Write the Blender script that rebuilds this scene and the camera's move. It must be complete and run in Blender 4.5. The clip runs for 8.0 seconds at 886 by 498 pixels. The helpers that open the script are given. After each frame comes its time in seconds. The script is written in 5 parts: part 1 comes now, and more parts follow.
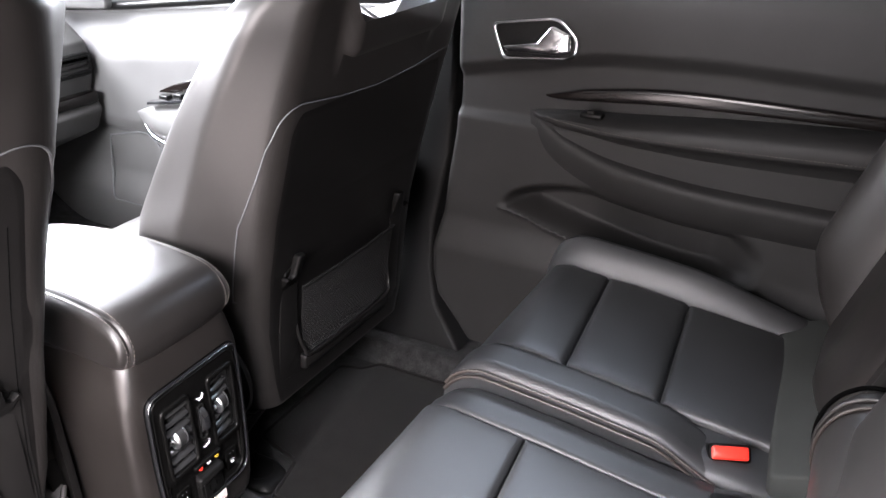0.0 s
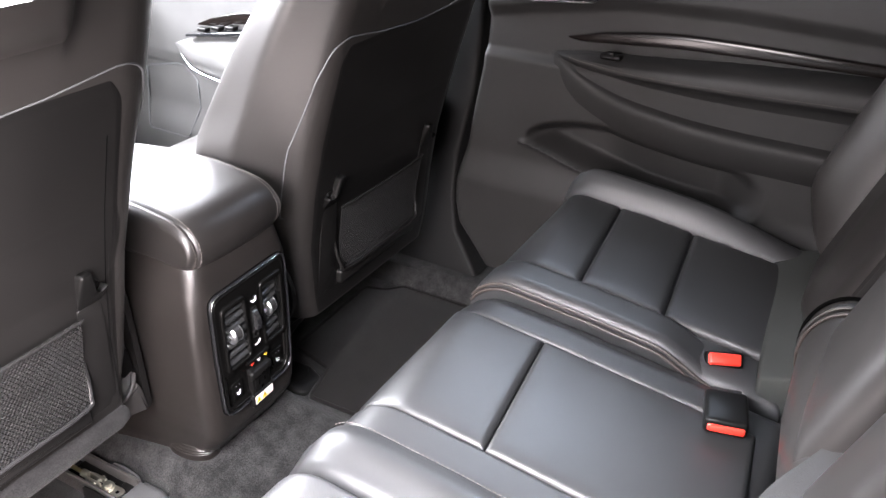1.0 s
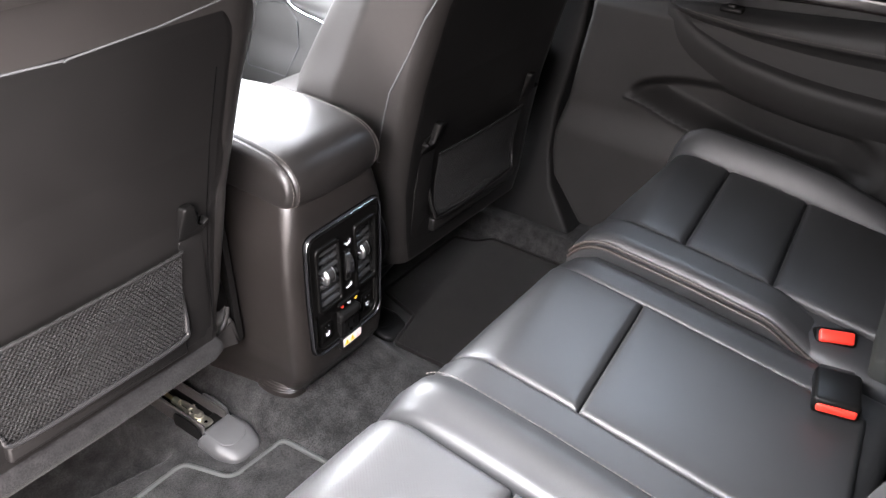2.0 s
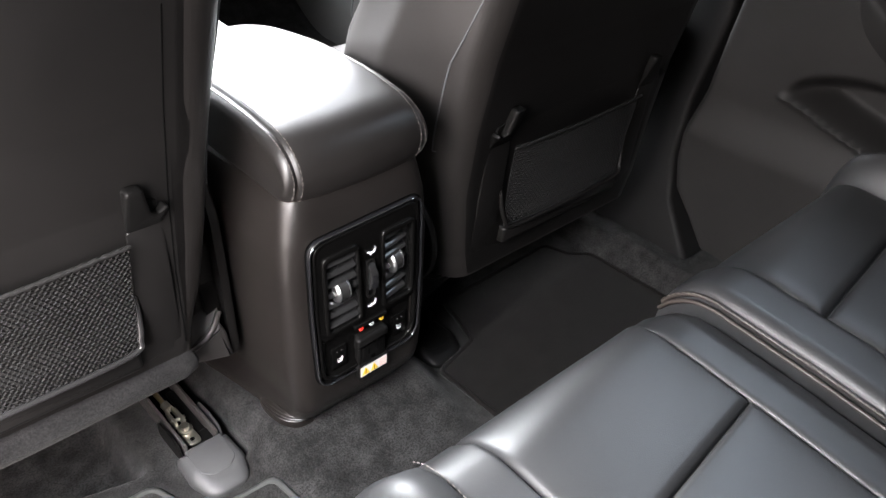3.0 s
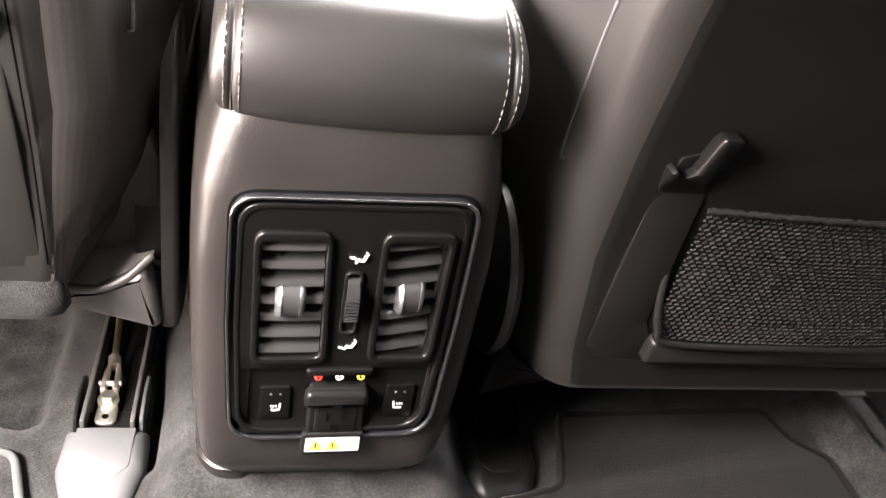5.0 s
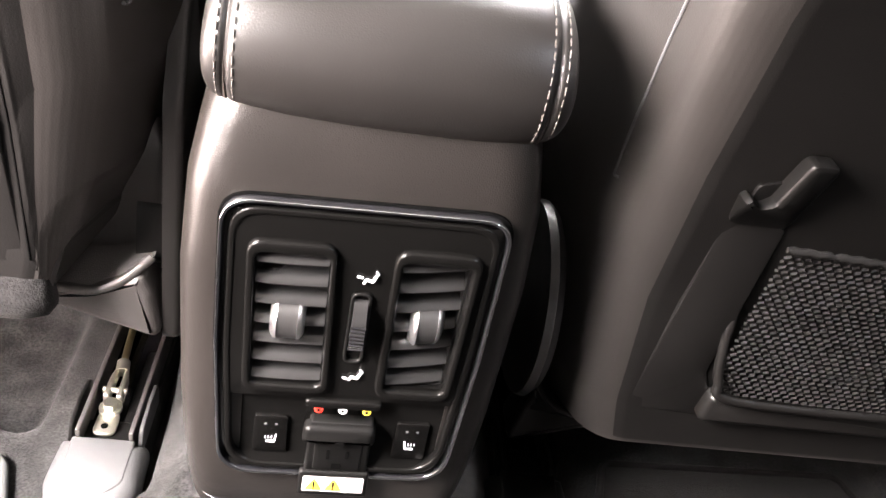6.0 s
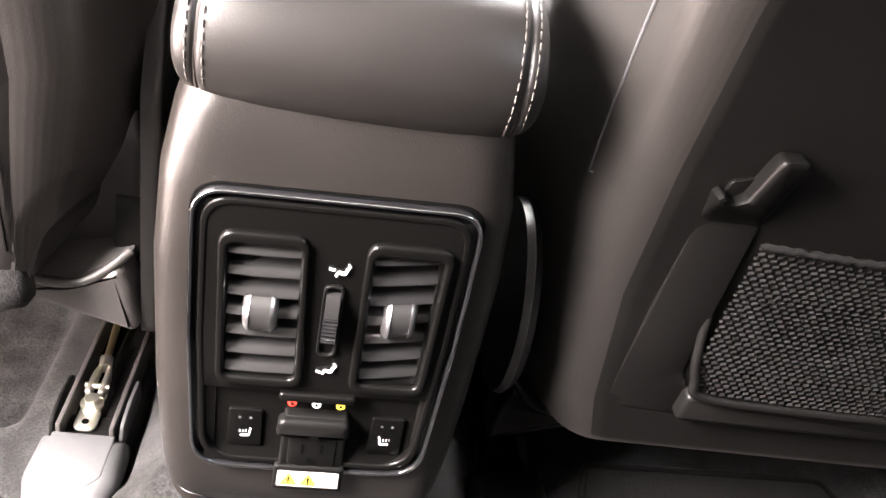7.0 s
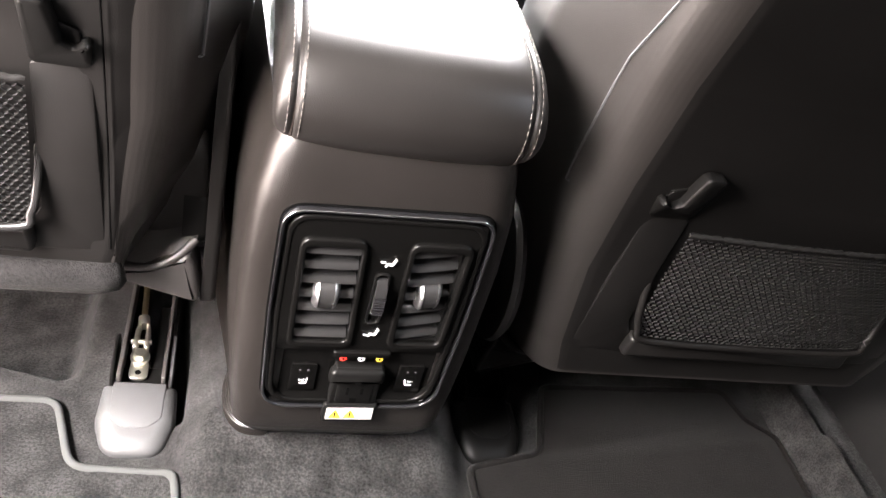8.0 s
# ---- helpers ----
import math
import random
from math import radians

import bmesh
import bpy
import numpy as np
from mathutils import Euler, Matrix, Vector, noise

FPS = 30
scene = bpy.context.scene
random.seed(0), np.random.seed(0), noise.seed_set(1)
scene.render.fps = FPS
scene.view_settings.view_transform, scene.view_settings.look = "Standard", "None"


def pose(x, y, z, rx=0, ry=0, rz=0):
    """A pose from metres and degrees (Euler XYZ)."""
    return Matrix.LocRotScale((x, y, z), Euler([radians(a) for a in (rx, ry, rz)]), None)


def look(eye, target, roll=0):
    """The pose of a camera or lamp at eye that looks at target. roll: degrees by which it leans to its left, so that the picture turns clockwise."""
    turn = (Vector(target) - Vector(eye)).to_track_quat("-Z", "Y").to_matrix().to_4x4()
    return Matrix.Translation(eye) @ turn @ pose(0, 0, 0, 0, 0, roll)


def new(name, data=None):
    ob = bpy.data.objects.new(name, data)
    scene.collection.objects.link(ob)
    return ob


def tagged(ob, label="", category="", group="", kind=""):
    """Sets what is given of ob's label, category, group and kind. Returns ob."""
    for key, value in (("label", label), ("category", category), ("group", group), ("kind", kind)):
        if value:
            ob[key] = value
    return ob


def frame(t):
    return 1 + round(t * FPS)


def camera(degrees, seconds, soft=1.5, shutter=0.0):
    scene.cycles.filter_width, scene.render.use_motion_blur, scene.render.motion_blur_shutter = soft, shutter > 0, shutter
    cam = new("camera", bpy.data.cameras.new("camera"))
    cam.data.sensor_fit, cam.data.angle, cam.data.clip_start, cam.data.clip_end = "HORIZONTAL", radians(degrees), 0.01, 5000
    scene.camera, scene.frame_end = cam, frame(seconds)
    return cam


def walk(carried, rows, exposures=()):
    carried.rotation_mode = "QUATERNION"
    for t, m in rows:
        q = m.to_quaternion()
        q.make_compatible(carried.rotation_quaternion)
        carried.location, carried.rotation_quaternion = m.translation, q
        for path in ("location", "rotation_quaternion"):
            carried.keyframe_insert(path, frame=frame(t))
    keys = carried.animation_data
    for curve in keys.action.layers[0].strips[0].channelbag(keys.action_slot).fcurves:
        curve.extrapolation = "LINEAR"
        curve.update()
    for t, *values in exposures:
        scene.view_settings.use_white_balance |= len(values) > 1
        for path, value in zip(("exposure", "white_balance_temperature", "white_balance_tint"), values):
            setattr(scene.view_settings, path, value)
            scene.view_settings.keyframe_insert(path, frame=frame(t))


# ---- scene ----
import functools

cam = camera(56.0, 8.0)
PATH = [
    (0, (-0.635, -0.737, 0.985), (0.934, 0.138, 0.107), -0.1),
    (0.5, (-0.702, -0.751, 1.002), (0.849, 0.107, 0.075), 0.7),
    (1, (-0.768, -0.762, 1.008), (0.749, 0.086, 0.018), 1.5),
    (1.5, (-0.814, -0.766, 1.01), (0.634, 0.14, -0.031), 1.6),
    (1.7, (-0.807, -0.752, 1.005), (0.614, 0.175, -0.053), 1.8),
    (2.8, (-0.53, -0.656, 0.91), (0.638, 0.473, -0.257), 2.3),
    (3, (-0.469, -0.635, 0.882), (0.644, 0.556, -0.277), 2.7),
    (3.5, (-0.34, -0.574, 0.813), (0.585, 0.763, -0.352), 5.1),
    (4, (-0.237, -0.526, 0.758), (0.469, 0.949, -0.394), 9.0),
    (4.5, (-0.146, -0.502, 0.694), (0.407, 1.045, -0.446), 11.1),
    (5, (-0.065, -0.456, 0.641), (0.383, 1.144, -0.472), 11.7),
    (5.2, (-0.067, -0.43, 0.633), (0.387, 1.17, -0.477), 12.1),
    (6.3, (-0.009, -0.39, 0.602), (0.237, 1.256, -0.507), 12.3),
    (6.5, (-0.008, -0.392, 0.602), (0.247, 1.259, -0.499), 12.5),
    (7, (-0.004, -0.397, 0.602), (0.272, 1.251, -0.498), 12.7),
    (7.5, (-0.045, -0.422, 0.647), (0.291, 1.181, -0.502), 14.0),
    (8, (-0.122, -0.487, 0.726), (0.397, 1.013, -0.491), 17.1),
]
walk(cam, [(t, look(eye, target, roll)) for t, eye, target, roll in PATH], [(0.0, 1.0, 5950, 13), (0.6, 1.25, 5950, 13), (1.5, 1.12, 6000, 13), (2.8, 0.5, 5950, 9), (3.5, 1.3, 6200, 9), (4.5, 2.1, 6400, 11), (5.2, 2.55, 6500, 13), (7.0, 2.65, 6500, 14), (8.0, 2.0, 6400, 12)])

# ---- world and light ----
world = bpy.data.worlds.new("world")
scene.world = world
world.use_nodes = True
wn = world.node_tree.nodes
sky = wn.new("ShaderNodeTexSky")
sky.sky_type = "NISHITA"
sky.sun_disc = False
sky.sun_elevation = radians(52)
sky.sun_rotation = radians(20)
world.node_tree.links.new(sky.outputs[0], wn["Background"].inputs[0])
wn["Background"].inputs[1].default_value = 0.03


def window_light(name, m, sx, sy, power, colour, spread=180):
    data = bpy.data.lights.new(name, "AREA")
    data.shape, data.size, data.size_y, data.energy, data.color = "RECTANGLE", sx, sy, power, colour
    data.spread = radians(spread)
    ob = new(name, data)
    ob.matrix_world = m
    return ob


sun = bpy.data.lights.new("sun", "SUN")
sun.energy, sun.angle, sun.color = 2.5, radians(6), (1.0, 0.95, 0.88)
new("sun", sun).matrix_world = look((0.6, 1.6, 2.2), (0, 0, 0))
window_light("windscreen_light", look((0.32, 1.38, 1.10), (0.15, 0.25, 0.30)), 0.80, 0.42, 58, (1.0, 0.97, 0.94), 110)
window_light("front_window_light", look((0.80, 0.55, 0.88), (0.1, 0.3, 0.45)), 0.75, 0.34, 11, (1.0, 0.98, 0.96), 120)
window_light("front_window_light", look((-0.80, 0.72, 0.90), (0.3, 0.35, 0.45)), 0.75, 0.34, 40, (1.0, 0.96, 0.92), 130)
window_light("rear_window_light", look((0.72, -0.32, 1.0), (-0.12, -0.40, 0.36)), 0.5, 0.25, 1.35, (0.82, 0.91, 1.0), 78)
window_light("open_door_side_light", look((-0.745, -0.27, 0.82), (0.2, -0.10, 0.50)), 0.36, 0.52, 10.0, (1.0, 0.88, 0.80), 160)
window_light("open_door_low_light", look((-0.735, -0.11, 0.26), (0.0, 0.0, 0.30)), 0.22, 0.38, 2.2, (1.0, 0.84, 0.75), 150)
window_light("open_door_rear_light", look((-0.750, -0.46, 0.58), (-0.60, 0.05, 0.44)), 0.26, 0.30, 5.0, (1.0, 0.87, 0.80), 95)
window_light("open_door_light", look((-0.80, -0.46, 0.98), (-0.45, -0.36, 0.3)), 0.45, 0.25, 11, (1.0, 0.95, 0.91), 84)

# ---- materials ----
def material(name, colour, rough=0.5, metal=0.0, bump=0.15, scale=400.0, mottle=0.15, coat=0.0, kind="noise", sheen=0.0, speck=0.0, spec=0.5, wrinkle=0.0, patch=9.0):
    m = bpy.data.materials.new(name)
    m.use_nodes = True
    nt = m.node_tree
    n, l = nt.nodes, nt.links
    b = n["Principled BSDF"]
    b.inputs["Metallic"].default_value = metal
    b.inputs["Coat Weight"].default_value = coat
    b.inputs["Sheen Weight"].default_value = sheen
    b.inputs["Specular IOR Level"].default_value = spec
    tc = n.new("ShaderNodeTexCoord")
    big = n.new("ShaderNodeTexNoise")
    big.inputs["Scale"].default_value = patch
    big.inputs["Detail"].default_value = 5.0
    l.new(tc.outputs["Object"], big.inputs["Vector"])
    ramp = n.new("ShaderNodeValToRGB")
    lo = [c * (1 - mottle) for c in colour]
    hi = [min(1.0, c * (1 + mottle)) for c in colour]
    ramp.color_ramp.elements[0].position, ramp.color_ramp.elements[0].color = 0.3, (*lo, 1)
    ramp.color_ramp.elements[1].position, ramp.color_ramp.elements[1].color = 0.7, (*hi, 1)
    l.new(big.outputs[0], ramp.inputs[0])
    colour_out = ramp.outputs[0]
    if speck:
        sp = n.new("ShaderNodeTexNoise")
        sp.inputs["Scale"].default_value, sp.inputs["Detail"].default_value = 420.0, 5.0
        l.new(tc.outputs["Object"], sp.inputs["Vector"])
        rg = n.new("ShaderNodeMapRange")
        rg.inputs["From Min"].default_value, rg.inputs["From Max"].default_value = 0.35, 0.65
        rg.inputs["To Min"].default_value, rg.inputs["To Max"].default_value = 1 - speck, 1 + speck
        l.new(sp.outputs[0], rg.inputs["Value"])
        mul = n.new("ShaderNodeVectorMath")
        mul.operation = "SCALE"
        l.new(colour_out, mul.inputs[0])
        l.new(rg.outputs[0], mul.inputs["Scale"])
        colour_out = mul.outputs[0]
    l.new(colour_out, b.inputs["Base Color"])
    rr = n.new("ShaderNodeMapRange")
    rr.inputs["To Min"].default_value, rr.inputs["To Max"].default_value = rough * 0.85, min(1.0, rough * 1.15)
    l.new(big.outputs[0], rr.inputs["Value"])
    l.new(rr.outputs[0], b.inputs["Roughness"])
    if bump:
        if kind == "leather":
            fine = n.new("ShaderNodeTexVoronoi")
            fine.feature = "DISTANCE_TO_EDGE"
            out = fine.outputs[0]
        else:
            fine = n.new("ShaderNodeTexNoise")
            fine.inputs["Detail"].default_value = 3.0
            out = fine.outputs[0]
        fine.inputs["Scale"].default_value = scale
        l.new(tc.outputs["Object"], fine.inputs["Vector"])
        bp = n.new("ShaderNodeBump")
        bp.inputs["Strength"].default_value = bump
        bp.inputs["Distance"].default_value = 0.001
        l.new(out, bp.inputs["Height"])
        l.new(bp.outputs[0], b.inputs["Normal"])
        if wrinkle:
            fold = n.new("ShaderNodeTexNoise")
            fold.inputs["Scale"].default_value, fold.inputs["Detail"].default_value, fold.inputs["Distortion"].default_value = 11.0, 2.0, 0.4
            l.new(tc.outputs["Object"], fold.inputs["Vector"])
            bw = n.new("ShaderNodeBump")
            bw.inputs["Strength"].default_value, bw.inputs["Distance"].default_value = wrinkle, 0.006
            l.new(fold.outputs[0], bw.inputs["Height"])
            l.new(bw.outputs[0], bp.inputs["Normal"])
    return m


LEATHER = material("black_leather", (0.0215, 0.0218, 0.0226), 0.45, bump=0.12, scale=520, kind="leather", wrinkle=0.09, spec=0.42)
# brown cast of the warm light is put into this leather's colour
WARM_LEATHER = material("warm_cast_leather", (0.0190, 0.0172, 0.0162), 0.38, bump=0.10, scale=600, kind="leather", wrinkle=0.08)
LID_LEATHER = material("lid_leather", (0.0105, 0.0093, 0.0087), 0.42, bump=0.09, scale=620, kind="leather", wrinkle=0.06)
SEAT_BACK = material("seat_back_vinyl", (0.0058, 0.0054, 0.0052), 0.40, bump=0.12, scale=600, kind="leather", spec=0.30, wrinkle=0.08)
CONSOLE_PLASTIC = material("console_plastic", (0.0095, 0.0082, 0.0075), 0.31, bump=0.25, scale=700, kind="leather", spec=0.5, wrinkle=0.06)
PLASTIC = material("soft_black_plastic", (0.028, 0.026, 0.025), 0.48, bump=0.25, scale=700, kind="leather")
DOOR_TRIM = material("door_trim_plastic", (0.0150, 0.0145, 0.0142), 0.55, bump=0.25, scale=700, kind="leather", spec=0.2, wrinkle=0.08)
PANEL_BLACK = material("panel_black", (0.0026, 0.0025, 0.0024), 0.26, bump=0.1, scale=900, spec=0.12)
PILLAR_TRIM = material("pillar_trim", (0.005, 0.0048, 0.0047), 0.6, bump=0.25, scale=700, kind="leather", spec=0.18)
TAB_CHROME = material("satin_chrome", (0.8, 0.8, 0.82), 0.3, metal=1.0, bump=0.0)
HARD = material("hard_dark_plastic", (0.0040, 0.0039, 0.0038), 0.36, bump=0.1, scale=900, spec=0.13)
SATIN = material("satin_black_slat", (0.013, 0.0128, 0.013), 0.2, bump=0.0, spec=0.4)
HOLE = material("matt_black_recess", (0.0015, 0.0015, 0.0015), 0.9, bump=0.0, spec=0.02)
TAB_GREY = material("vent_tab_grey", (0.016, 0.0155, 0.0155), 0.36, bump=0.1, scale=900)
GLOSS = material("gloss_black", (0.008, 0.008, 0.009), 0.12, bump=0.0, coat=0.6)
CHROME = material("chrome", (0.75, 0.75, 0.76), 0.13, metal=1.0, bump=0.0)
BRASS = material("yellow_passivated_steel", (0.50, 0.40, 0.24), 0.34, metal=1.0, bump=0.2, scale=300)
STEEL = material("zinc_steel", (0.55, 0.53, 0.46), 0.38, metal=1.0, bump=0.4, scale=300)
CARPET = material("charcoal_carpet", (0.0175, 0.0172, 0.0172), 0.95, bump=1.0, scale=700, mottle=0.5, sheen=0.05, speck=0.45, spec=0.03, patch=38.0)
# carpet settings in a darker tone, used for the driver seat flap
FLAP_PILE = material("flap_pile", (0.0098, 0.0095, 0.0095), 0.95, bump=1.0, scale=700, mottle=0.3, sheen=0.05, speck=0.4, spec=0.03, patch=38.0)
# near-black pile: the shade on the passenger side is put into the colour
SHADED_MATTING = material("shaded_mat_pile", (0.0046, 0.0041, 0.0039), 0.95, bump=1.0, scale=800, mottle=0.35, sheen=0.05, speck=0.3, spec=0.03, patch=30.0)
BINDING = material("mat_binding", (0.045, 0.047, 0.046), 0.8, bump=0.5, scale=900, spec=0.1)
CAP_GREY = material("pale_grey_cap", (0.040, 0.0405, 0.0415), 0.5, bump=0.2, scale=900)
STRIP_FABRIC = material("grey_fabric_strip", (0.036, 0.038, 0.036), 0.85, bump=0.4, scale=700, spec=0.1)
TRACK_COVER = material("grey_track_cover", (0.075, 0.077, 0.08), 0.5, bump=0.2, scale=900)
THREAD = material("grey_thread", (0.095, 0.084, 0.077), 0.8, bump=0.0)
DARK_THREAD = material("dark_thread", (0.10, 0.09, 0.08), 0.8, bump=0.0)
PIPING = material("brown_piping", (0.028, 0.022, 0.019), 0.5, bump=0.1)
RED = material("red_button", (0.75, 0.035, 0.02), 0.35, bump=0.05, mottle=0.05)
LABEL_WHITE = material("label_white", (0.55, 0.54, 0.52), 0.5, bump=0.0, mottle=0.06)
WHITE = material("white_print", (0.8, 0.8, 0.8), 0.6, bump=0.0, mottle=0.02)
YELLOW = material("yellow_print", (0.8, 0.5, 0.04), 0.5, bump=0.0, mottle=0.05)
PALE_RED = material("pale_red_print", (0.75, 0.35, 0.33), 0.5, bump=0.0, mottle=0.1)
NET = material("black_net", (0.0095, 0.0093, 0.0092), 0.85, bump=0.0, spec=0.1)
WOOD = material("dark_trim_spear", (0.005, 0.0038, 0.0034), 0.18, bump=0.0, mottle=0.4, spec=0.28)
BELT = material("belt_webbing", (0.014, 0.0135, 0.0135), 0.7, bump=0.6, scale=700)
HEADLINER = material("pale_headliner", (0.36, 0.35, 0.34), 0.95, bump=0.3, scale=500)
GROUND = material("pale_concrete", (0.22, 0.215, 0.205), 0.9, bump=0.4, scale=60, mottle=0.2)
DASH = material("dashboard_grey", (0.055, 0.054, 0.053), 0.6, bump=0.25, scale=500, kind="leather")


def perforated():
    m = material("perforated_leather", (0.050, 0.050, 0.051), 0.42, bump=0.25, scale=450, kind="leather", wrinkle=0.09)
    nt = m.node_tree
    n, l = nt.nodes, nt.links
    tc = n.new("ShaderNodeTexCoord")
    mp = n.new("ShaderNodeMapping")
    mp.inputs["Scale"].default_value = (330, 330, 330)
    mp.inputs["Rotation"].default_value = (0, 0, radians(45))
    l.new(tc.outputs["Object"], mp.inputs["Vector"])
    sep = n.new("ShaderNodeSeparateXYZ")
    l.new(mp.outputs[0], sep.inputs[0])
    parts = []
    for k in (0, 1):
        fr = n.new("ShaderNodeMath"); fr.operation = "FRACT"
        l.new(sep.outputs[k], fr.inputs[0])
        su = n.new("ShaderNodeMath"); su.operation = "SUBTRACT"; su.inputs[1].default_value = 0.5
        l.new(fr.outputs[0], su.inputs[0])
        sq = n.new("ShaderNodeMath"); sq.operation = "POWER"; sq.inputs[1].default_value = 2.0
        ab = n.new("ShaderNodeMath"); ab.operation = "ABSOLUTE"
        l.new(su.outputs[0], ab.inputs[0]); l.new(ab.outputs[0], sq.inputs[0])
        parts.append(sq)
    ad = n.new("ShaderNodeMath"); ad.operation = "ADD"
    l.new(parts[0].outputs[0], ad.inputs[0]); l.new(parts[1].outputs[0], ad.inputs[1])
    gt = n.new("ShaderNodeMath"); gt.operation = "GREATER_THAN"; gt.inputs[1].default_value = 0.055
    l.new(ad.outputs[0], gt.inputs[0])
    b = n["Principled BSDF"]
    old = b.inputs["Base Color"].links[0].from_socket
    mix = n.new("ShaderNodeMix"); mix.data_type = "RGBA"
    mix.inputs["A"].default_value = (0.018, 0.018, 0.018, 1)
    l.new(gt.outputs[0], mix.inputs["Factor"]); l.new(old, mix.inputs["B"])
    l.new(mix.outputs["Result"], b.inputs["Base Color"])
    bp = n.new("ShaderNodeBump"); bp.inputs["Strength"].default_value = 0.6; bp.inputs["Distance"].default_value = 0.0008
    l.new(gt.outputs[0], bp.inputs["Height"])
    l.new(b.inputs["Normal"].links[0].from_socket, bp.inputs["Normal"])
    l.new(bp.outputs[0], b.inputs["Normal"])
    return m


PERF = perforated()

# ---- mesh helpers ----
def thing(name, label, category, group="", at=(0, 0, 0)):
    ob = new(name)
    ob.empty_display_size = 0.02
    ob.location = at
    return tagged(ob, label, category, group)


def part(name, geo, mat, parent=None, label="", smooth=True):
    """Link verts and faces, or a bmesh, as one mesh object under a thing or a part."""
    me = bpy.data.meshes.new(name)
    if isinstance(geo, tuple):
        me.from_pydata([tuple(v) for v in geo[0]], [], geo[1])
        bm = bmesh.new()
        bm.from_mesh(me)
    else:
        bm = geo
    bmesh.ops.recalc_face_normals(bm, faces=bm.faces)
    bm.to_mesh(me)
    bm.free()
    if smooth:
        me.polygons.foreach_set("use_smooth", [True] * len(me.polygons))
        me.set_sharp_from_angle(angle=radians(50))
    me.materials.append(mat)
    ob = new(name, me)
    if parent is not None:
        ob.parent = parent
        bpy.context.view_layer.update()
        ob.matrix_parent_inverse = parent.matrix_world.inverted()
    if label:
        tagged(ob, label)
    return ob


def join(*geos):
    vs, fs = [], []
    for v, f in geos:
        o = len(vs)
        vs += list(v)
        fs += [tuple(i + o for i in face) for face in f]
    return vs, fs


def warp(geo, fn):
    return [fn(*v) for v in geo[0]], geo[1]


def sheet(fn, us, vs):
    """A grid of fn(u, v) -> place."""
    verts = [fn(u, v) for v in vs for u in us]
    n = len(us)
    return verts, [(j * n + i, j * n + i + 1, (j + 1) * n + i + 1, (j + 1) * n + i) for j in range(len(vs) - 1) for i in range(n - 1)]


def loft(rings, caps=True, closed=True):
    n = len(rings[0])
    verts = [p for r in rings for p in r]
    faces = []
    for j in range(len(rings) - 1):
        for i in range(n if closed else n - 1):
            k = (i + 1) % n
            faces.append((j * n + i, j * n + k, (j + 1) * n + k, (j + 1) * n + i))
    if caps:
        faces.append(tuple(range(n)))
        faces.append(tuple((len(rings) - 1) * n + i for i in range(n)))
    return verts, faces


def spaced(a, b, r, n):
    """Positions from a to b, close together within r of both ends."""
    e = [0, 0.08, 0.22, 0.42, 0.68, 1.0]
    r = min(r, (b - a) * 0.45)
    return [a + r * t for t in e] + [a + r + (b - a - 2 * r) * i / n for i in range(1, n)] + [b - r * t for t in reversed(e)]


def pillow(x0, x1, y0, y1, top, r=0.012, depth=0.05, n=14, m=14, crown=0.0):
    """A stuffed panel: top(x, y) with rounded-over edges and a skirt."""
    us, vs = spaced(x0, x1, r, n), spaced(y0, y1, r, m)

    def edge(d, rr):
        return rr - math.sqrt(max(0.0, rr * rr - (rr - d) ** 2)) if d < rr else 0.0

    def f(x, y):
        rx, ry = min(r, (x1 - x0) * 0.45), min(r, (y1 - y0) * 0.45)
        dz = max(edge(min(x - x0, x1 - x), rx), edge(min(y - y0, y1 - y), ry))
        u, v = (x - x0) / (x1 - x0), (y - y0) / (y1 - y0)
        return (x, y, top(x, y) - dz + crown * (16 * u * (1 - u) * v * (1 - v)) ** 0.6)

    verts, faces = sheet(f, us, vs)
    nu, nv = len(us), len(vs)
    rim = [i for i in range(nu)] + [j * nu + nu - 1 for j in range(1, nv)] + [(nv - 1) * nu + i for i in range(nu - 2, -1, -1)] + [j * nu for j in range(nv - 2, 0, -1)]
    base = len(verts)
    verts += [(verts[i][0], verts[i][1], verts[i][2] - depth) for i in rim]
    k = len(rim)
    faces += [(rim[i], rim[(i + 1) % k], base + (i + 1) % k, base + i) for i in range(k)]
    faces.append(tuple(base + i for i in range(k)))
    return verts, faces


def box(x0, x1, y0, y1, z0, z1, bevel=0.0, seg=3):
    bm = bmesh.new()
    bmesh.ops.create_cube(bm, size=1.0)
    for v in bm.verts:
        v.co = Vector(((x0 + x1) / 2 + v.co.x * (x1 - x0), (y0 + y1) / 2 + v.co.y * (y1 - y0), (z0 + z1) / 2 + v.co.z * (z1 - z0)))
    if bevel:
        bmesh.ops.bevel(bm, geom=bm.edges[:] + bm.verts[:], offset=bevel, segments=seg, profile=0.5, affect="EDGES", clamp_overlap=True)
    bm.verts.ensure_lookup_table()
    bm.verts.index_update()
    out = [tuple(v.co) for v in bm.verts], [tuple(v.index for v in f.verts) for f in bm.faces]
    bm.free()
    return out


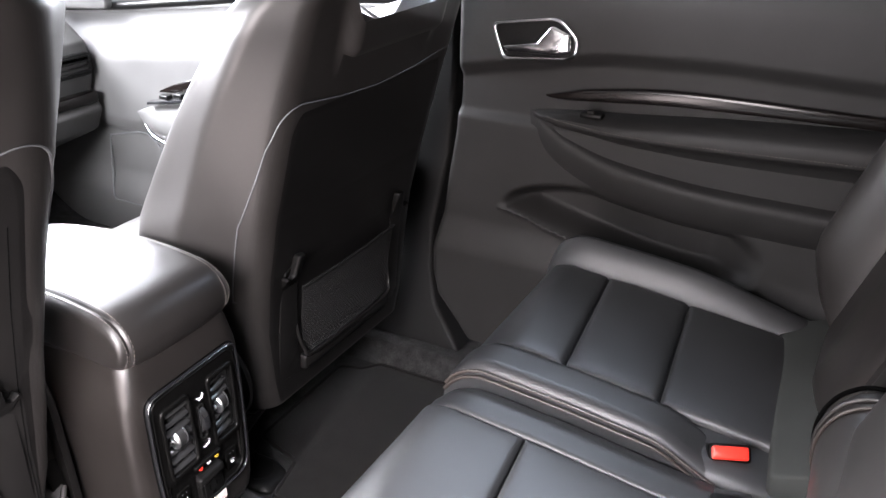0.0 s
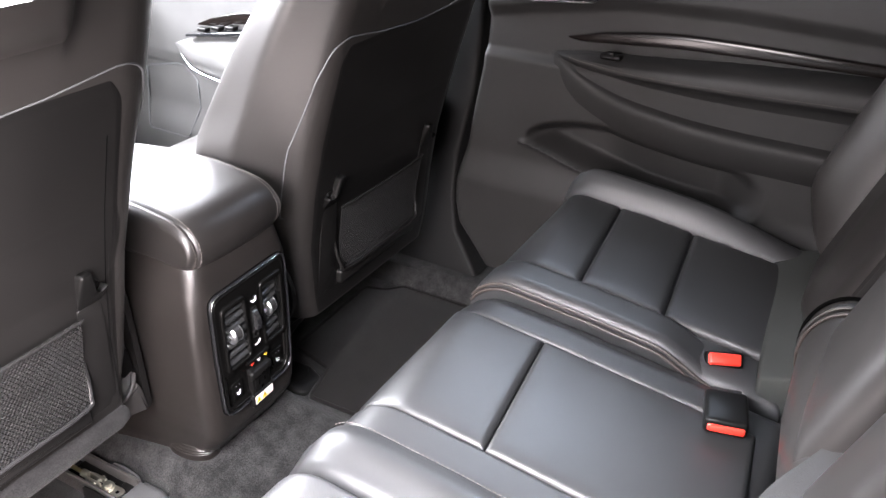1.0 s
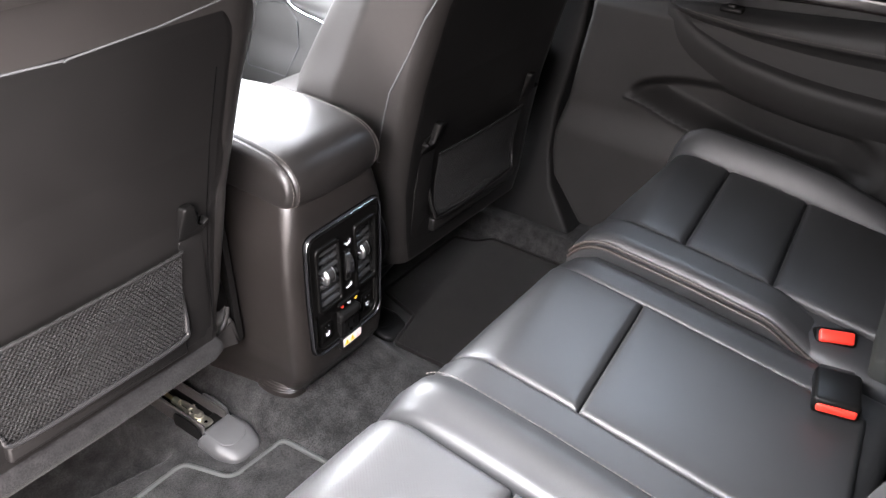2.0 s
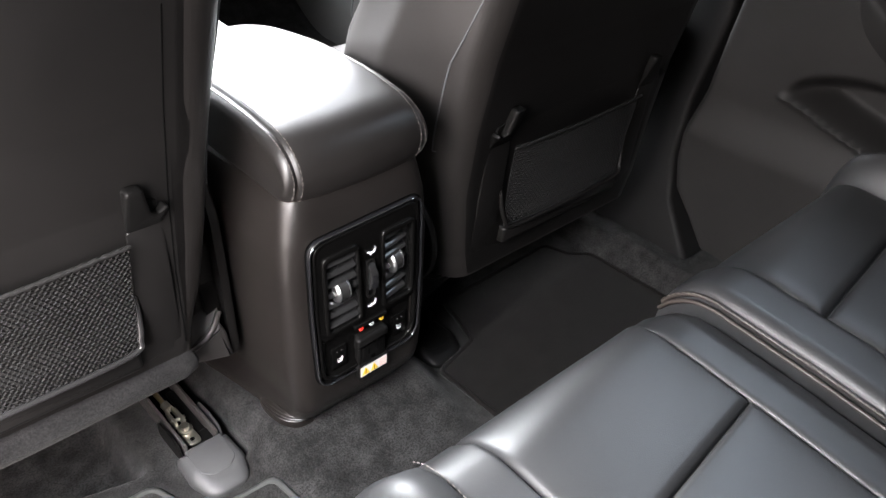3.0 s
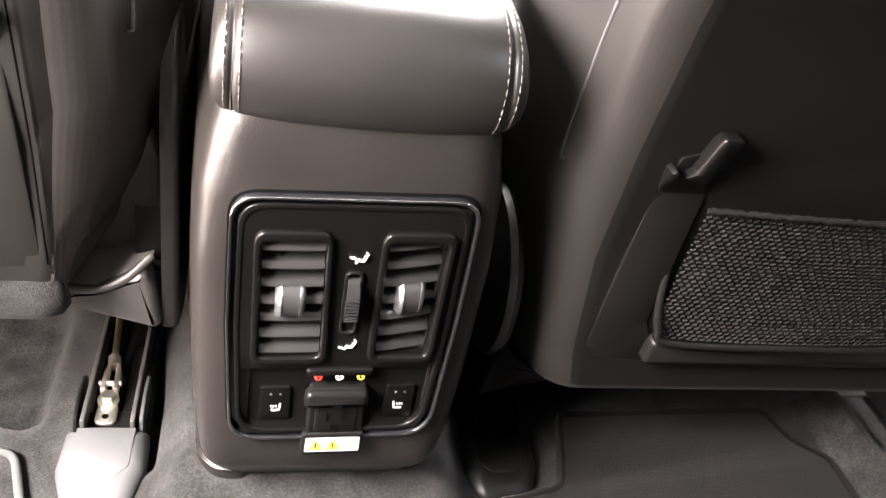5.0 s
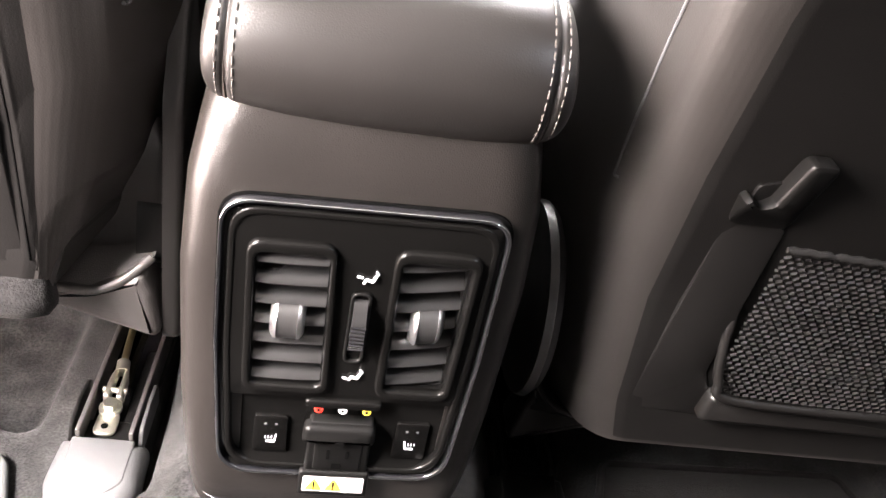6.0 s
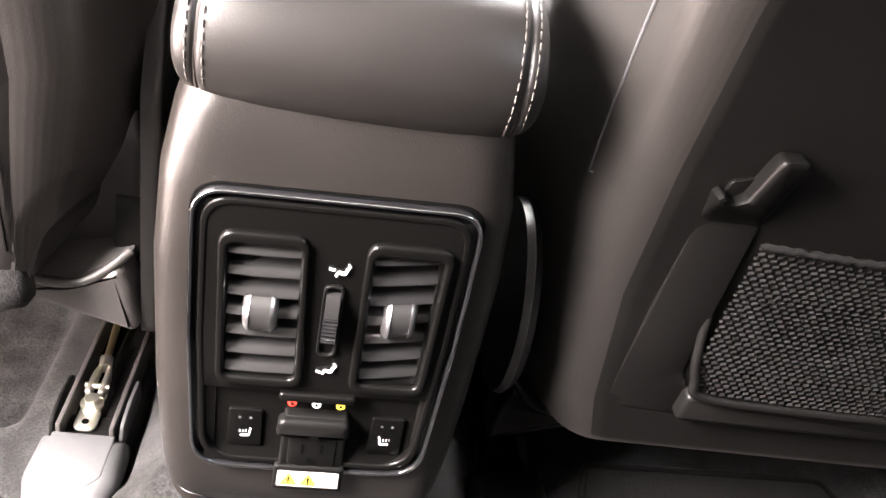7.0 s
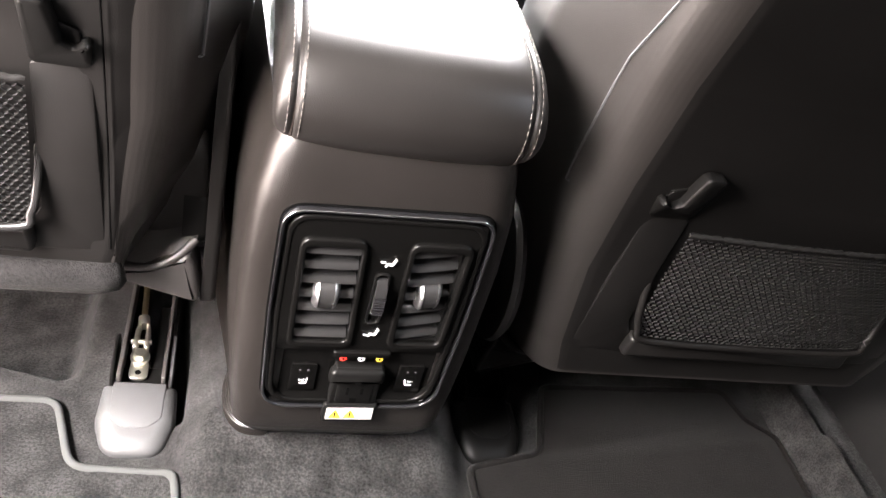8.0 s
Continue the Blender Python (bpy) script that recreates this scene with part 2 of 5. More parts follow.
def tube(points, r, n=8, closed=False):
    """A round rod along points; r may be a number or a list."""
    pts = [Vector(p) for p in points]
    rs = r if isinstance(r, (list, tuple)) else [r] * len(pts)
    rings = []
    for i, p in enumerate(pts):
        a = pts[i - 1] if i or closed else p
        b = pts[(i + 1) % len(pts)] if i < len(pts) - 1 or closed else p
        d = (b - a).normalized()
        side = d.cross(Vector((0.31, 0.17, 0.93)))
        side.normalize()
        up = side.cross(d)
        rings.append([tuple(p + rs[i] * (math.cos(2 * math.pi * k / n) * side + math.sin(2 * math.pi * k / n) * up)) for k in range(n)])
    if closed:
        rings.append(rings[0])
    return loft(rings, caps=not closed)


def smooth_path(points, n=8):
    """A Catmull-Rom line through points."""
    p = [Vector(q) for q in points]
    p = [2 * p[0] - p[1]] + p + [2 * p[-1] - p[-2]]
    out = []
    for i in range(1, len(p) - 2):
        for k in range(n):
            t = k / n
            out.append(0.5 * ((2 * p[i]) + (p[i + 1] - p[i - 1]) * t + (2 * p[i - 1] - 5 * p[i] + 4 * p[i + 1] - p[i + 2]) * t * t + (3 * p[i] - p[i - 1] - 3 * p[i + 1] + p[i + 2]) * t ** 3))
    out.append(p[-2])
    return out


def hermite(points, t):
    """A smooth line through (t, value) pairs with even slopes."""
    if t <= points[0][0]:
        return points[0][1]
    n = len(points)
    sl = []
    for i in range(n):
        a, b = points[max(0, i - 1)], points[min(n - 1, i + 1)]
        sl.append((b[1] - a[1]) / (b[0] - a[0]))
    for i in range(n - 1):
        (a, va), (b, vb) = points[i], points[i + 1]
        if t <= b:
            h, k = b - a, (t - a) / (b - a)
            return (2 * k ** 3 - 3 * k * k + 1) * va + (k ** 3 - 2 * k * k + k) * h * sl[i] + (3 * k * k - 2 * k ** 3) * vb + (k ** 3 - k * k) * h * sl[i + 1]
    return points[-1][1]


def lin(points, t):
    if t <= points[0][0]:
        return points[0][1]
    for (a, va), (b, vb) in zip(points, points[1:]):
        if t <= b:
            return va + (vb - va) * (t - a) / (b - a)
    return points[-1][1]


def outline(corners, r, n=6):
    """A closed 2D polygon with its corners rounded by r (a number or one for each)."""
    out = []
    k = len(corners)
    for i in range(k):
        p, a, b = Vector(corners[i]), Vector(corners[i - 1]), Vector(corners[(i + 1) % k])
        rr = r[i] if isinstance(r, (list, tuple)) else r
        u, v = (a - p).normalized(), (b - p).normalized()
        ang = u.angle(v)
        t = min(rr / math.tan(ang / 2), (a - p).length * 0.49, (b - p).length * 0.49)
        for j in range(n + 1):
            s = j / n
            q = (p + u * t) * (1 - s) ** 2 + 2 * p * s * (1 - s) + (p + v * t) * s * s
            out.append((q.x, q.y))
    return out


def scaled(poly, dx, dz=None):
    dz = dx if dz is None else dz
    cx = (min(p[0] for p in poly) + max(p[0] for p in poly)) / 2
    cz = (min(p[1] for p in poly) + max(p[1] for p in poly)) / 2
    hx, hz = (max(p[0] for p in poly) - min(p[0] for p in poly)) / 2, (max(p[1] for p in poly) - min(p[1] for p in poly)) / 2
    return [(cx + (x - cx) * (1 - dx / hx), cz + (z - cz) * (1 - dz / hz)) for x, z in poly]


def slab(poly, d0, d1, place, bevel=0.0):
    """A flat polygon given thickness from d0 (back) to d1 (front), laid out by place(u, v, d)."""
    turn = 1 if sum(a[0] * b[1] - b[0] * a[1] for a, b in zip(poly, poly[1:] + poly[:1])) > 0 else -1

    def ring(shrink, d):
        out = []
        n = len(poly)
        for i, p in enumerate(poly):
            a, b = Vector(poly[i - 1]), Vector(poly[(i + 1) % n])
            t = b - a
            nrm = Vector((t.y, -t.x))
            if nrm.length > 1e-9:
                nrm.normalize()
            q = Vector(p) - nrm * shrink * turn
            out.append(place(q.x, q.y, d))
        return out

    rings = [ring(0, d0)]
    if bevel:
        s = 1 if d1 > d0 else -1
        rings += [ring(0, d1 - s * bevel), ring(bevel * 0.3, d1 - s * bevel * 0.3), ring(bevel, d1)]
    else:
        rings.append(ring(0, d1))
    return loft(rings)


def frame_ring(outer, inner, d0, d1, place, bevel=0.0):
    """A flat frame between two outlines with the same number of points."""
    def ring(k, d):
        return [place(*(Vector(a).lerp(Vector(b), k)), d) for a, b in zip(outer, inner)]

    steps = [(0.0, 1.0), (0.03, 0.62), (0.10, 0.29), (0.21, 0.07), (0.34, 0.0)]
    rings = [ring(0.0, d0)] + [ring(k, d1 - bevel * e) for k, e in steps] + [ring(1 - k, d1 - bevel * e) for k, e in reversed(steps)] + [ring(1.0, d0)]
    rings.append(rings[0])
    return loft(rings, caps=False)


def stitches(path, length, gap, r, mat, parent, name="stitching", n=5):
    """Short threads one after another along a line."""
    pts = [Vector(p) for p in path]
    geos, i = [], 0
    cum = [0.0]
    for a, b in zip(pts, pts[1:]):
        cum.append(cum[-1] + (b - a).length)

    def at(s):
        for k in range(len(cum) - 1):
            if s <= cum[k + 1]:
                return pts[k].lerp(pts[k + 1], (s - cum[k]) / max(1e-9, cum[k + 1] - cum[k]))
        return pts[-1]

    s = 0.0
    while s + length < cum[-1]:
        a, b = at(s), at(s + length)
        geos.append(tube([a, a.lerp(b, 0.5), b], [r * 0.7, r, r * 0.7], n))
        s += length + gap
    return part(name, join(*geos), mat, parent)

# ---- the setting ----
def structure(ob, label, category):
    return tagged(ob, label, category, kind="structure")


def sstep(a, b, t):
    k = min(1.0, max(0.0, (t - a) / (b - a)))
    return k * k * (3 - 2 * k)


def floor_z(x, y):
    hump = 0.05 * sstep(0.165, 0.105, abs(x)) * sstep(-0.12, 0.06, y)
    hump += 0.16 * sstep(0.14, 0.09, abs(x)) * sstep(0.30, 0.60, y)
    step = 0.06 * sstep(0.30, 0.40, y) * sstep(0.13, 0.2, abs(x))
    toe = 0.22 * sstep(1.1, 1.5, y)
    riser = 0.17 * sstep(-0.33, -0.42, y)
    crest = 0.046 * sstep(0.576, 0.599, x) * (1 - 0.55 * sstep(0.604, 0.622, x)) * sstep(0.19, 0.165, y)
    ridge = max(crest, 0.050 * sstep(0.572, 0.606, x) * sstep(0.085, 0.055, y) * (1 - 0.6 * sstep(0.61, 0.63, x)))
    left = 0.055 * sstep(-0.62, -0.68, x)
    slot = 0.035 * sstep(-0.1585, -0.1565, x) * sstep(-0.1395, -0.1425, x + 0.10 * max(0.0, y - 0.15)) * sstep(0.070, 0.085, y)
    well = slot + 0.06 * sstep(-0.245, -0.275, x) * sstep(0.13, 0.17, y + 0.25 * min(0.0, x + 0.27))
    return max(hump, ridge, step, riser, left) + toe - well


us = sorted([-0.76 + 1.5 * i / 220 for i in range(221)] + [-0.159 + 0.0011 * i for i in range(22)])
vs = [-1.75 + 1.25 * j / 40 for j in range(40)] + [-0.5 + 0.8 * j / 130 for j in range(130)] + [0.3 + 1.25 * j / 50 for j in range(51)]
floor_geo = sheet(lambda x, y: (x, y, floor_z(x, y)), us, vs)
structure(part("floor", floor_geo, CARPET), "charcoal carpeted car floor with a raised tunnel", "floor")

structure(part("ground", sheet(lambda x, y: (x, y, -0.5), [-400, -40, -8, -2, 2, 8, 40, 400], [-400, -40, -8, -2, 2, 8, 40, 400]), GROUND), "pale concrete ground outside the car", "ground")


def shell_panel(name, geo, mat, label, category):
    ob = part(name, geo, mat)
    return structure(ob, label, category)


# roof, closing walls and pillars
shell_panel("ceiling", box(-0.74, 0.78, -1.8, 0.72, 1.16, 1.22, 0.02), HEADLINER, "grey cloth headliner under the car roof", "ceiling")
# this wall and light_block_cover are added out of view to block sky light
shell_panel("light_block_wall", box(-1.02, -0.97, -1.84, -0.42, -0.5, 1.22, 0.01), PLASTIC, "unseen dark wall added to block light from the side behind", "wall")
shell_panel("light_block_cover", box(-1.02, -0.742, -1.84, -0.42, 1.16, 1.22, 0.01), HEADLINER, "unseen cover added to block sky light over the open side", "ceiling")
shell_panel("wall_right_upper", box(0.735, 0.775, -1.02, 0.06, 0.862, 1.16, 0.01), GLOSS, "dark tinted rear side window", "window")
shell_panel("wall_rear", box(-0.74, 0.74, -1.84, -1.78, 0.0, 1.2, 0.01), PLASTIC, "dark trim behind the last row of seats", "wall")
shell_panel("wall_right_rear", box(0.73, 0.78, -1.8, -1.02, 0.0, 1.2, 0.01), PLASTIC, "dark quarter trim behind the rear door", "wall")
shell_panel("wall_left_rear", box(-0.80, -0.73, -1.8, -1.05, 0.0, 1.2, 0.01), PLASTIC, "dark quarter trim behind the open door", "wall")
shell_panel("wall_front", box(-0.76, 0.76, 1.5, 1.56, -0.1, 0.72, 0.01), PLASTIC, "dark bulkhead under the dashboard", "wall")


def pillar(name, side, label):
    # lower flare, then a post that leans in towards the roof
    rings = []
    for z, x, y0, y1 in ((0.03, 0.66, -0.05, 0.22), (0.12, 0.675, 0.012, 0.20), (0.2, 0.685, 0.028, 0.17), (0.30, 0.695, 0.024, 0.14), (0.45, 0.70, -0.008, 0.11), (0.62, 0.70, -0.022, 0.10), (0.85, 0.69, -0.03, 0.10), (1.18, 0.63, -0.06, 0.10)):
        poly = outline([(x, y0), (x, y1), (x + 0.08, y1), (x + 0.08, y0)], 0.012, 4)
        rings.append([(side * px, py, z) for px, py in poly])
    return structure(part(name, loft(rings), PILLAR_TRIM), label, "pillar")


pillar("pillar_right", 1, "dark plastic door pillar beside the front seat")
pillar("pillar_left", -1, "dark plastic pillar beside the open rear door")
for sx, nm in ((1, "windscreen_post_right"), (-1, "windscreen_post_left")):
    structure(part(nm, tube([(sx * 0.60, 0.70, 1.17), (sx * 0.68, 1.05, 0.95), (sx * 0.74, 1.5, 0.66)], 0.04, 10), HEADLINER), "light windscreen post trim", "pillar")

# ---- right rear door ----
POCKET_TOP = [(-0.61, 0.372), (-0.551, 0.395), (-0.453, 0.411), (-0.35, 0.426), (-0.275, 0.424), (-0.209, 0.417), (-0.152, 0.397), (-0.117, 0.366)]
POCKET_LOW = [(-0.60, 0.318), (-0.55, 0.292), (-0.40, 0.300), (-0.23, 0.337), (-0.157, 0.358), (-0.117, 0.365)]


def door_x(y, z):
    x = 0.705
    brow = lin([(-0.9, 0.66), (-0.5, 0.672), (-0.3, 0.665), (-0.1, 0.63), (0.05, 0.60)], y)
    x -= 0.016 * sstep(brow - 0.02, brow + 0.012, z)
    x += 0.03 * sstep(0.75, 0.90, z)
    x -= 0.012 * sstep(0.545, 0.525, z)
    # leaf-shaped hollow of the map pocket
    if -0.60 < y < -0.117:
        hi, lo = hermite(POCKET_TOP, y), hermite(POCKET_LOW, y)
        x += 0.06 * sstep(hi + 0.008, hi - 0.030, z) * sstep(lo - 0.004, lo + 0.030, z) * sstep(-0.61, -0.50, y) * sstep(-0.117, -0.145, y)
        x -= 0.004 * math.exp(-((z - lo + 0.004) / 0.004) ** 2)
    x -= 0.02 * sstep(0.33, 0.25, z)
    return x


def door_panel():
    front = [(0.06, -0.06), (0.10, -0.03), (0.15, 0.01), (0.20, 0.02), (0.25, 0.02), (0.33, 0.005), (0.42, -0.008), (0.5, -0.022), (0.6, -0.028), (0.9, -0.034)]
    zs = [0.06 + 0.80 * j / 190 for j in range(191)]
    us = [i / 240 for i in range(241)]

    def f(u, z):
        y = lin(front, z) + (-0.98 - lin(front, z)) * u
        x = door_x(y, z)
        e = (lin(front, z) - y)
        if e < 0.012:
            x += 0.012 - math.sqrt(max(0, 0.012 ** 2 - (0.012 - e) ** 2))
        return (x, y, z)

    inner, fs = sheet(f, us, zs)
    back = [(0.79, y, z) for _, y, z in inner]
    n, nu, nv = len(inner), len(us), len(zs)
    rim = list(range(nu)) + [j * nu + nu - 1 for j in range(1, nv)] + [(nv - 1) * nu + i for i in range(nu - 2, -1, -1)] + [j * nu for j in range(nv - 2, 0, -1)]
    fs = fs + [(rim[i], rim[(i + 1) % len(rim)], rim[(i + 1) % len(rim)] + n, rim[i] + n) for i in range(len(rim))] + [tuple(r + n for r in rim)]
    return inner + back, fs


rear_door = thing("rear_door", "closed dark rear car door with chrome handle and gloss trim", "car door", at=(0.74, -0.5, 0.06))
part("door_panel", door_panel(), DOOR_TRIM, rear_door)


def door_band(y0, y1, ztop, zbot, out, mat, name, parent, n=60, label="", thick=None):
    """A bulging strip along the door between two height lines."""
    rings = []
    for i in range(n + 1):
        y = y0 + (y1 - y0) * i / n
        a, b = hermite(ztop, y), hermite(zbot, y)
        o = lin(out, y)
        ring = []
        for k in range(13):
            t = math.pi * k / 12
            z = (a + b) / 2 + (a - b) / 2 * math.cos(t)
            x = min(door_x(y, z), 0.70) - o * math.sin(t) ** (thick or 0.6)
            ring.append((x, y, z))
        ring += [(0.735, y, b), (0.735, y, a)]
        rings.append(ring)
    return part(name, loft(rings), mat, parent, label)


# gloss spear with a bright ridge
top_l = [(-0.95, 0.626), (-0.73, 0.623), (-0.43, 0.623), (-0.28, 0.607), (-0.22, 0.593), (-0.200, 0.588)]
bot_l = [(-0.95, 0.606), (-0.73, 0.604), (-0.43, 0.598), (-0.28, 0.587), (-0.22, 0.583), (-0.200, 0.586)]
door_band(-0.95, -0.200, top_l, bot_l, [(-0.95, 0.007), (-0.25, 0.007), (-0.200, 0.001)], WOOD, "trim_spear", rear_door, label="dark gloss trim spear", thick=0.28)
rim_line = [(door_x(y, hermite(top_l, y)) - 0.009, y, hermite(top_l, y) * 0.62 + hermite(bot_l, y) * 0.38) for y in [-0.94 + 0.015 * i for i in range(45)]]
for shift in (0.0, -0.0040):
    part("trim_ridge", tube([(x, y, z + shift) for x, y, z in rim_line], 0.0010, 6), CHROME, rear_door, "thin bright ridge")
# armrest
atop = [(-0.95, 0.612), (-0.69, 0.600), (-0.53, 0.590), (-0.35, 0.574), (-0.25, 0.567), (-0.20, 0.560), (-0.174, 0.557)]
aseam = [(-0.95, 0.566), (-0.70, 0.558), (-0.539, 0.550), (-0.356, 0.544), (-0.255, 0.546), (-0.218, 0.548), (-0.174, 0.555)]
abot = [(-0.95, 0.456), (-0.70, 0.460), (-0.55, 0.461), (-0.457, 0.465), (-0.358, 0.477), (-0.307, 0.487), (-0.245, 0.509), (-0.213, 0.526), (-0.187, 0.545), (-0.174, 0.554)]
aout = [(-0.95, 0.066), (-0.6, 0.062), (-0.35, 0.050), (-0.25, 0.034), (-0.200, 0.022), (-0.174, 0.008)]


def armrest_rings():
    rings = []
    for i in range(121):
        y = -0.95 + 0.776 * (1 - (1 - i / 120) ** 1.4)
        a, m, b, o = hermite(atop, y), hermite(aseam, y), hermite(abot, y), hermite(aout, y)
        w = 0.70
        rings.append([(0.715, y, a), (w - o * 0.3, y, a - 0.001), (w - o * 0.72, y, a - 0.004), (w - o * 0.92, y, a - 0.010), (w - o * 1.0, y, a - (a - m) * 0.45), (w - o * 1.02, y, m + 0.004), (w - o * 0.99, y, m + 0.001), (w - o * 0.93, y, m),
                      (w - o * 0.90, y, m - 0.002), (w - o * 0.50, y, m + (b - m) * 0.12), (w - o * 0.20, y, m + (b - m) * 0.26), (0.698, y, m + (b - m) * 0.50), (0.698, y, b + 0.012), (w - o * 0.30, y, b + 0.006), (w - o * 0.40, y, b + 0.002), (w - o * 0.44, y, b - 0.004), (w - o * 0.43, y, b - 0.012), (w - o * 0.38, y, b - 0.026), (w - o * 0.28, y, b - 0.042), (w - o * 0.14, y, b - 0.058), (w + 0.002, y, b - 0.072), (0.72, y, b - 0.076)])
    return loft(rings)


arm = part("armrest", armrest_rings(), DOOR_TRIM, rear_door, "padded dark armrest")
seam = [(0.70 - hermite(aout, y) * 1.035, y, hermite(aseam, y) + 0.008) for y in [-0.93 + 0.02 * i for i in range(37)]]
stitches(seam, 0.004, 0.002, 0.0006, DARK_THREAD, arm)
part("window_switch", box(0.664, 0.684, -0.315, -0.275, 0.566, 0.576, 0.004), HARD, rear_door, "small window switch")
part("switch_rocker", box(0.664, 0.672, -0.302, -0.288, 0.574, 0.581, 0.002), HARD, rear_door)

# handle with chrome bezel
def on_door(u, v, d):
    return (door_x(u, v) - d, u, v)


hb_out = outline([(-0.098, 0.707), (-0.225, 0.726), (-0.262, 0.690), (-0.255, 0.655), (-0.120, 0.643)], [0.012, 0.036, 0.030, 0.022, 0.018], 8)
hb_in = scaled(hb_out, 0.0075, 0.0068)
handle = part("handle_bezel", frame_ring(hb_out, hb_in, -0.006, 0.008, on_door, 0.004), CHROME, rear_door, "chrome handle bezel")
part("handle_cup", slab(hb_in, -0.004, 0.0005, on_door), HARD, rear_door, "black recess behind the handle")
lev = outline([(-0.122, 0.669), (-0.185, 0.680), (-0.212, 0.712), (-0.245, 0.698), (-0.247, 0.668), (-0.215, 0.661), (-0.128, 0.659)], [0.003, 0.01, 0.010, 0.012, 0.010, 0.01, 0.004])
part("door_handle", slab(lev, 0.002, 0.012, on_door, 0.004), CHROME, rear_door, "chrome pull handle")

# ---- front right door, seen between the seats ----
front_door = thing("front_door", "closed front passenger door in bright daylight", "car door", at=(0.76, 0.6, 0.1))


BELT_LINE = [(0.10, 0.705), (0.49, 0.676), (0.86, 0.630), (1.05, 0.612), (1.4, 0.59)]


def fdoor(y, z):
    t = lin(BELT_LINE, y)
    x = 0.705 + 0.045 * sstep(t - 0.11, t, z) + 0.012 * sstep(0.385, 0.345, z)
    # sunken field with a rounded corner round the loudspeaker
    d = min(sstep(0.797, 0.815, y + 0.35 * max(0.0, 0.25 - z)), sstep(0.352, 0.338, z))
    return x - 0.020 * sstep(0.24, 0.16, z) + 0.010 * d


def door_shell():
    ys, ts = [0.10 + 1.3 * i / 90 for i in range(91)], [j / 110 for j in range(111)]
    f = lambda y, t: (fdoor(y, 0.06 + (lin(BELT_LINE, y) - 0.06) * t), y, 0.06 + (lin(BELT_LINE, y) - 0.06) * t)
    inner = sheet(f, ys, ts)
    outer = sheet(lambda y, t: (0.79, y, f(y, t)[2]), ys, ts)
    cap = sheet(lambda y, k: (fdoor(y, lin(BELT_LINE, y)) * (1 - k) + 0.79 * k, y, lin(BELT_LINE, y) + 0.012 * math.sin(math.pi * k)), ys, [0, 0.1, 0.3, 0.5, 0.7, 0.9, 1.0])
    return join(inner, outer, cap)


part("door_panel", door_shell(), DASH, front_door)


def fband(y0, y1, zt, zb, o, mat, name, label="", power=0.6, n=60):
    rings = []
    for i in range(n + 1):
        y = y0 + (y1 - y0) * i / n
        a, b, e = hermite(zt, y), hermite(zb, y), lin(o, y)
        rings.append([(fdoor(y, (a + b) / 2 + (a - b) / 2 * math.cos(math.pi * k / 12)) - e * math.sin(math.pi * k / 12) ** power, y, (a + b) / 2 + (a - b) / 2 * math.cos(math.pi * k / 12)) for k in range(13)] + [(0.77, y, b), (0.77, y, a)])
    return part(name, loft(rings), mat, front_door, label)


fband(0.15, 0.848, [(0.15, 0.47), (0.55, 0.462), (0.72, 0.440), (0.80, 0.424), (0.848, 0.406)], [(0.15, 0.335), (0.55, 0.335), (0.70, 0.341), (0.78, 0.352), (0.82, 0.376), (0.848, 0.403)], [(0.15, 0.06), (0.6, 0.055), (0.78, 0.03), (0.848, 0.002)], DASH, "armrest", "grey padded armrest")
fband(0.20, 0.835, [(0.20, 0.352), (0.55, 0.350), (0.70, 0.352), (0.78, 0.362), (0.835, 0.395)], [(0.20, 0.340), (0.55, 0.338), (0.70, 0.341), (0.78, 0.351), (0.835, 0.390)], [(0.20, 0.066), (0.6, 0.060), (0.78, 0.034), (0.835, 0.004)], CHROME, "armrest_edge", "pale strip under the armrest", 0.4)
fband(0.40, 0.762, [(0.40, 0.535), (0.60, 0.517), (0.70, 0.492), (0.762, 0.467)], [(0.40, 0.508), (0.60, 0.489), (0.70, 0.470), (0.762, 0.464)], [(0.40, 0.007), (0.7, 0.007), (0.762, 0.001)], WOOD, "trim_spear", "dark gloss trim spear", 0.3)
part("window_switch_plate", slab(outline([(0.56, 0.0), (0.79, 0.0), (0.775, 0.026), (0.56, 0.034)], 0.006), 0.0, 0.006, lambda u, v, d: (0.702 - v * 1.2, u, lin([(0.56, 0.476), (0.67, 0.458), (0.79, 0.433)], u) + 0.004 + d), 0.002), GLOSS, front_door, "black window switch plate")
for i in range(3):
    y = 0.62 + 0.045 * i
    part("window_switch", box(0.674, 0.694, y, y + 0.026, lin([(0.56, 0.476), (0.67, 0.458), (0.79, 0.433)], y) + 0.008, lin([(0.56, 0.476), (0.67, 0.458), (0.79, 0.433)], y) + 0.018, 0.003), HARD, front_door)
ring_path = outline([(0.99, 0.318), (0.857, 0.349), (0.797, 0.300), (0.808, 0.240), (0.845, 0.150), (0.99, 0.150)], [0.01, 0.03, 0.03, 0.05, 0.02, 0.01], 8)
part("speaker_ring", tube([(fdoor(u, v) - 0.001, u, v) for u, v in ring_path], 0.0022, 6, closed=True), TRACK_COVER, front_door, "moulded edge round the speaker field")
part("window_frame", join(tube([(0.745, y, lin(BELT_LINE, y) + 0.016) for y in (0.12, 0.3, 0.49, 0.7, 0.86, 1.05, 1.2)], 0.010, 8), tube([(0.74, 0.985, 0.63), (0.73, 0.98, 0.72), (0.66, 0.72, 1.08)], 0.014, 8)), HARD, front_door, "black window frame")
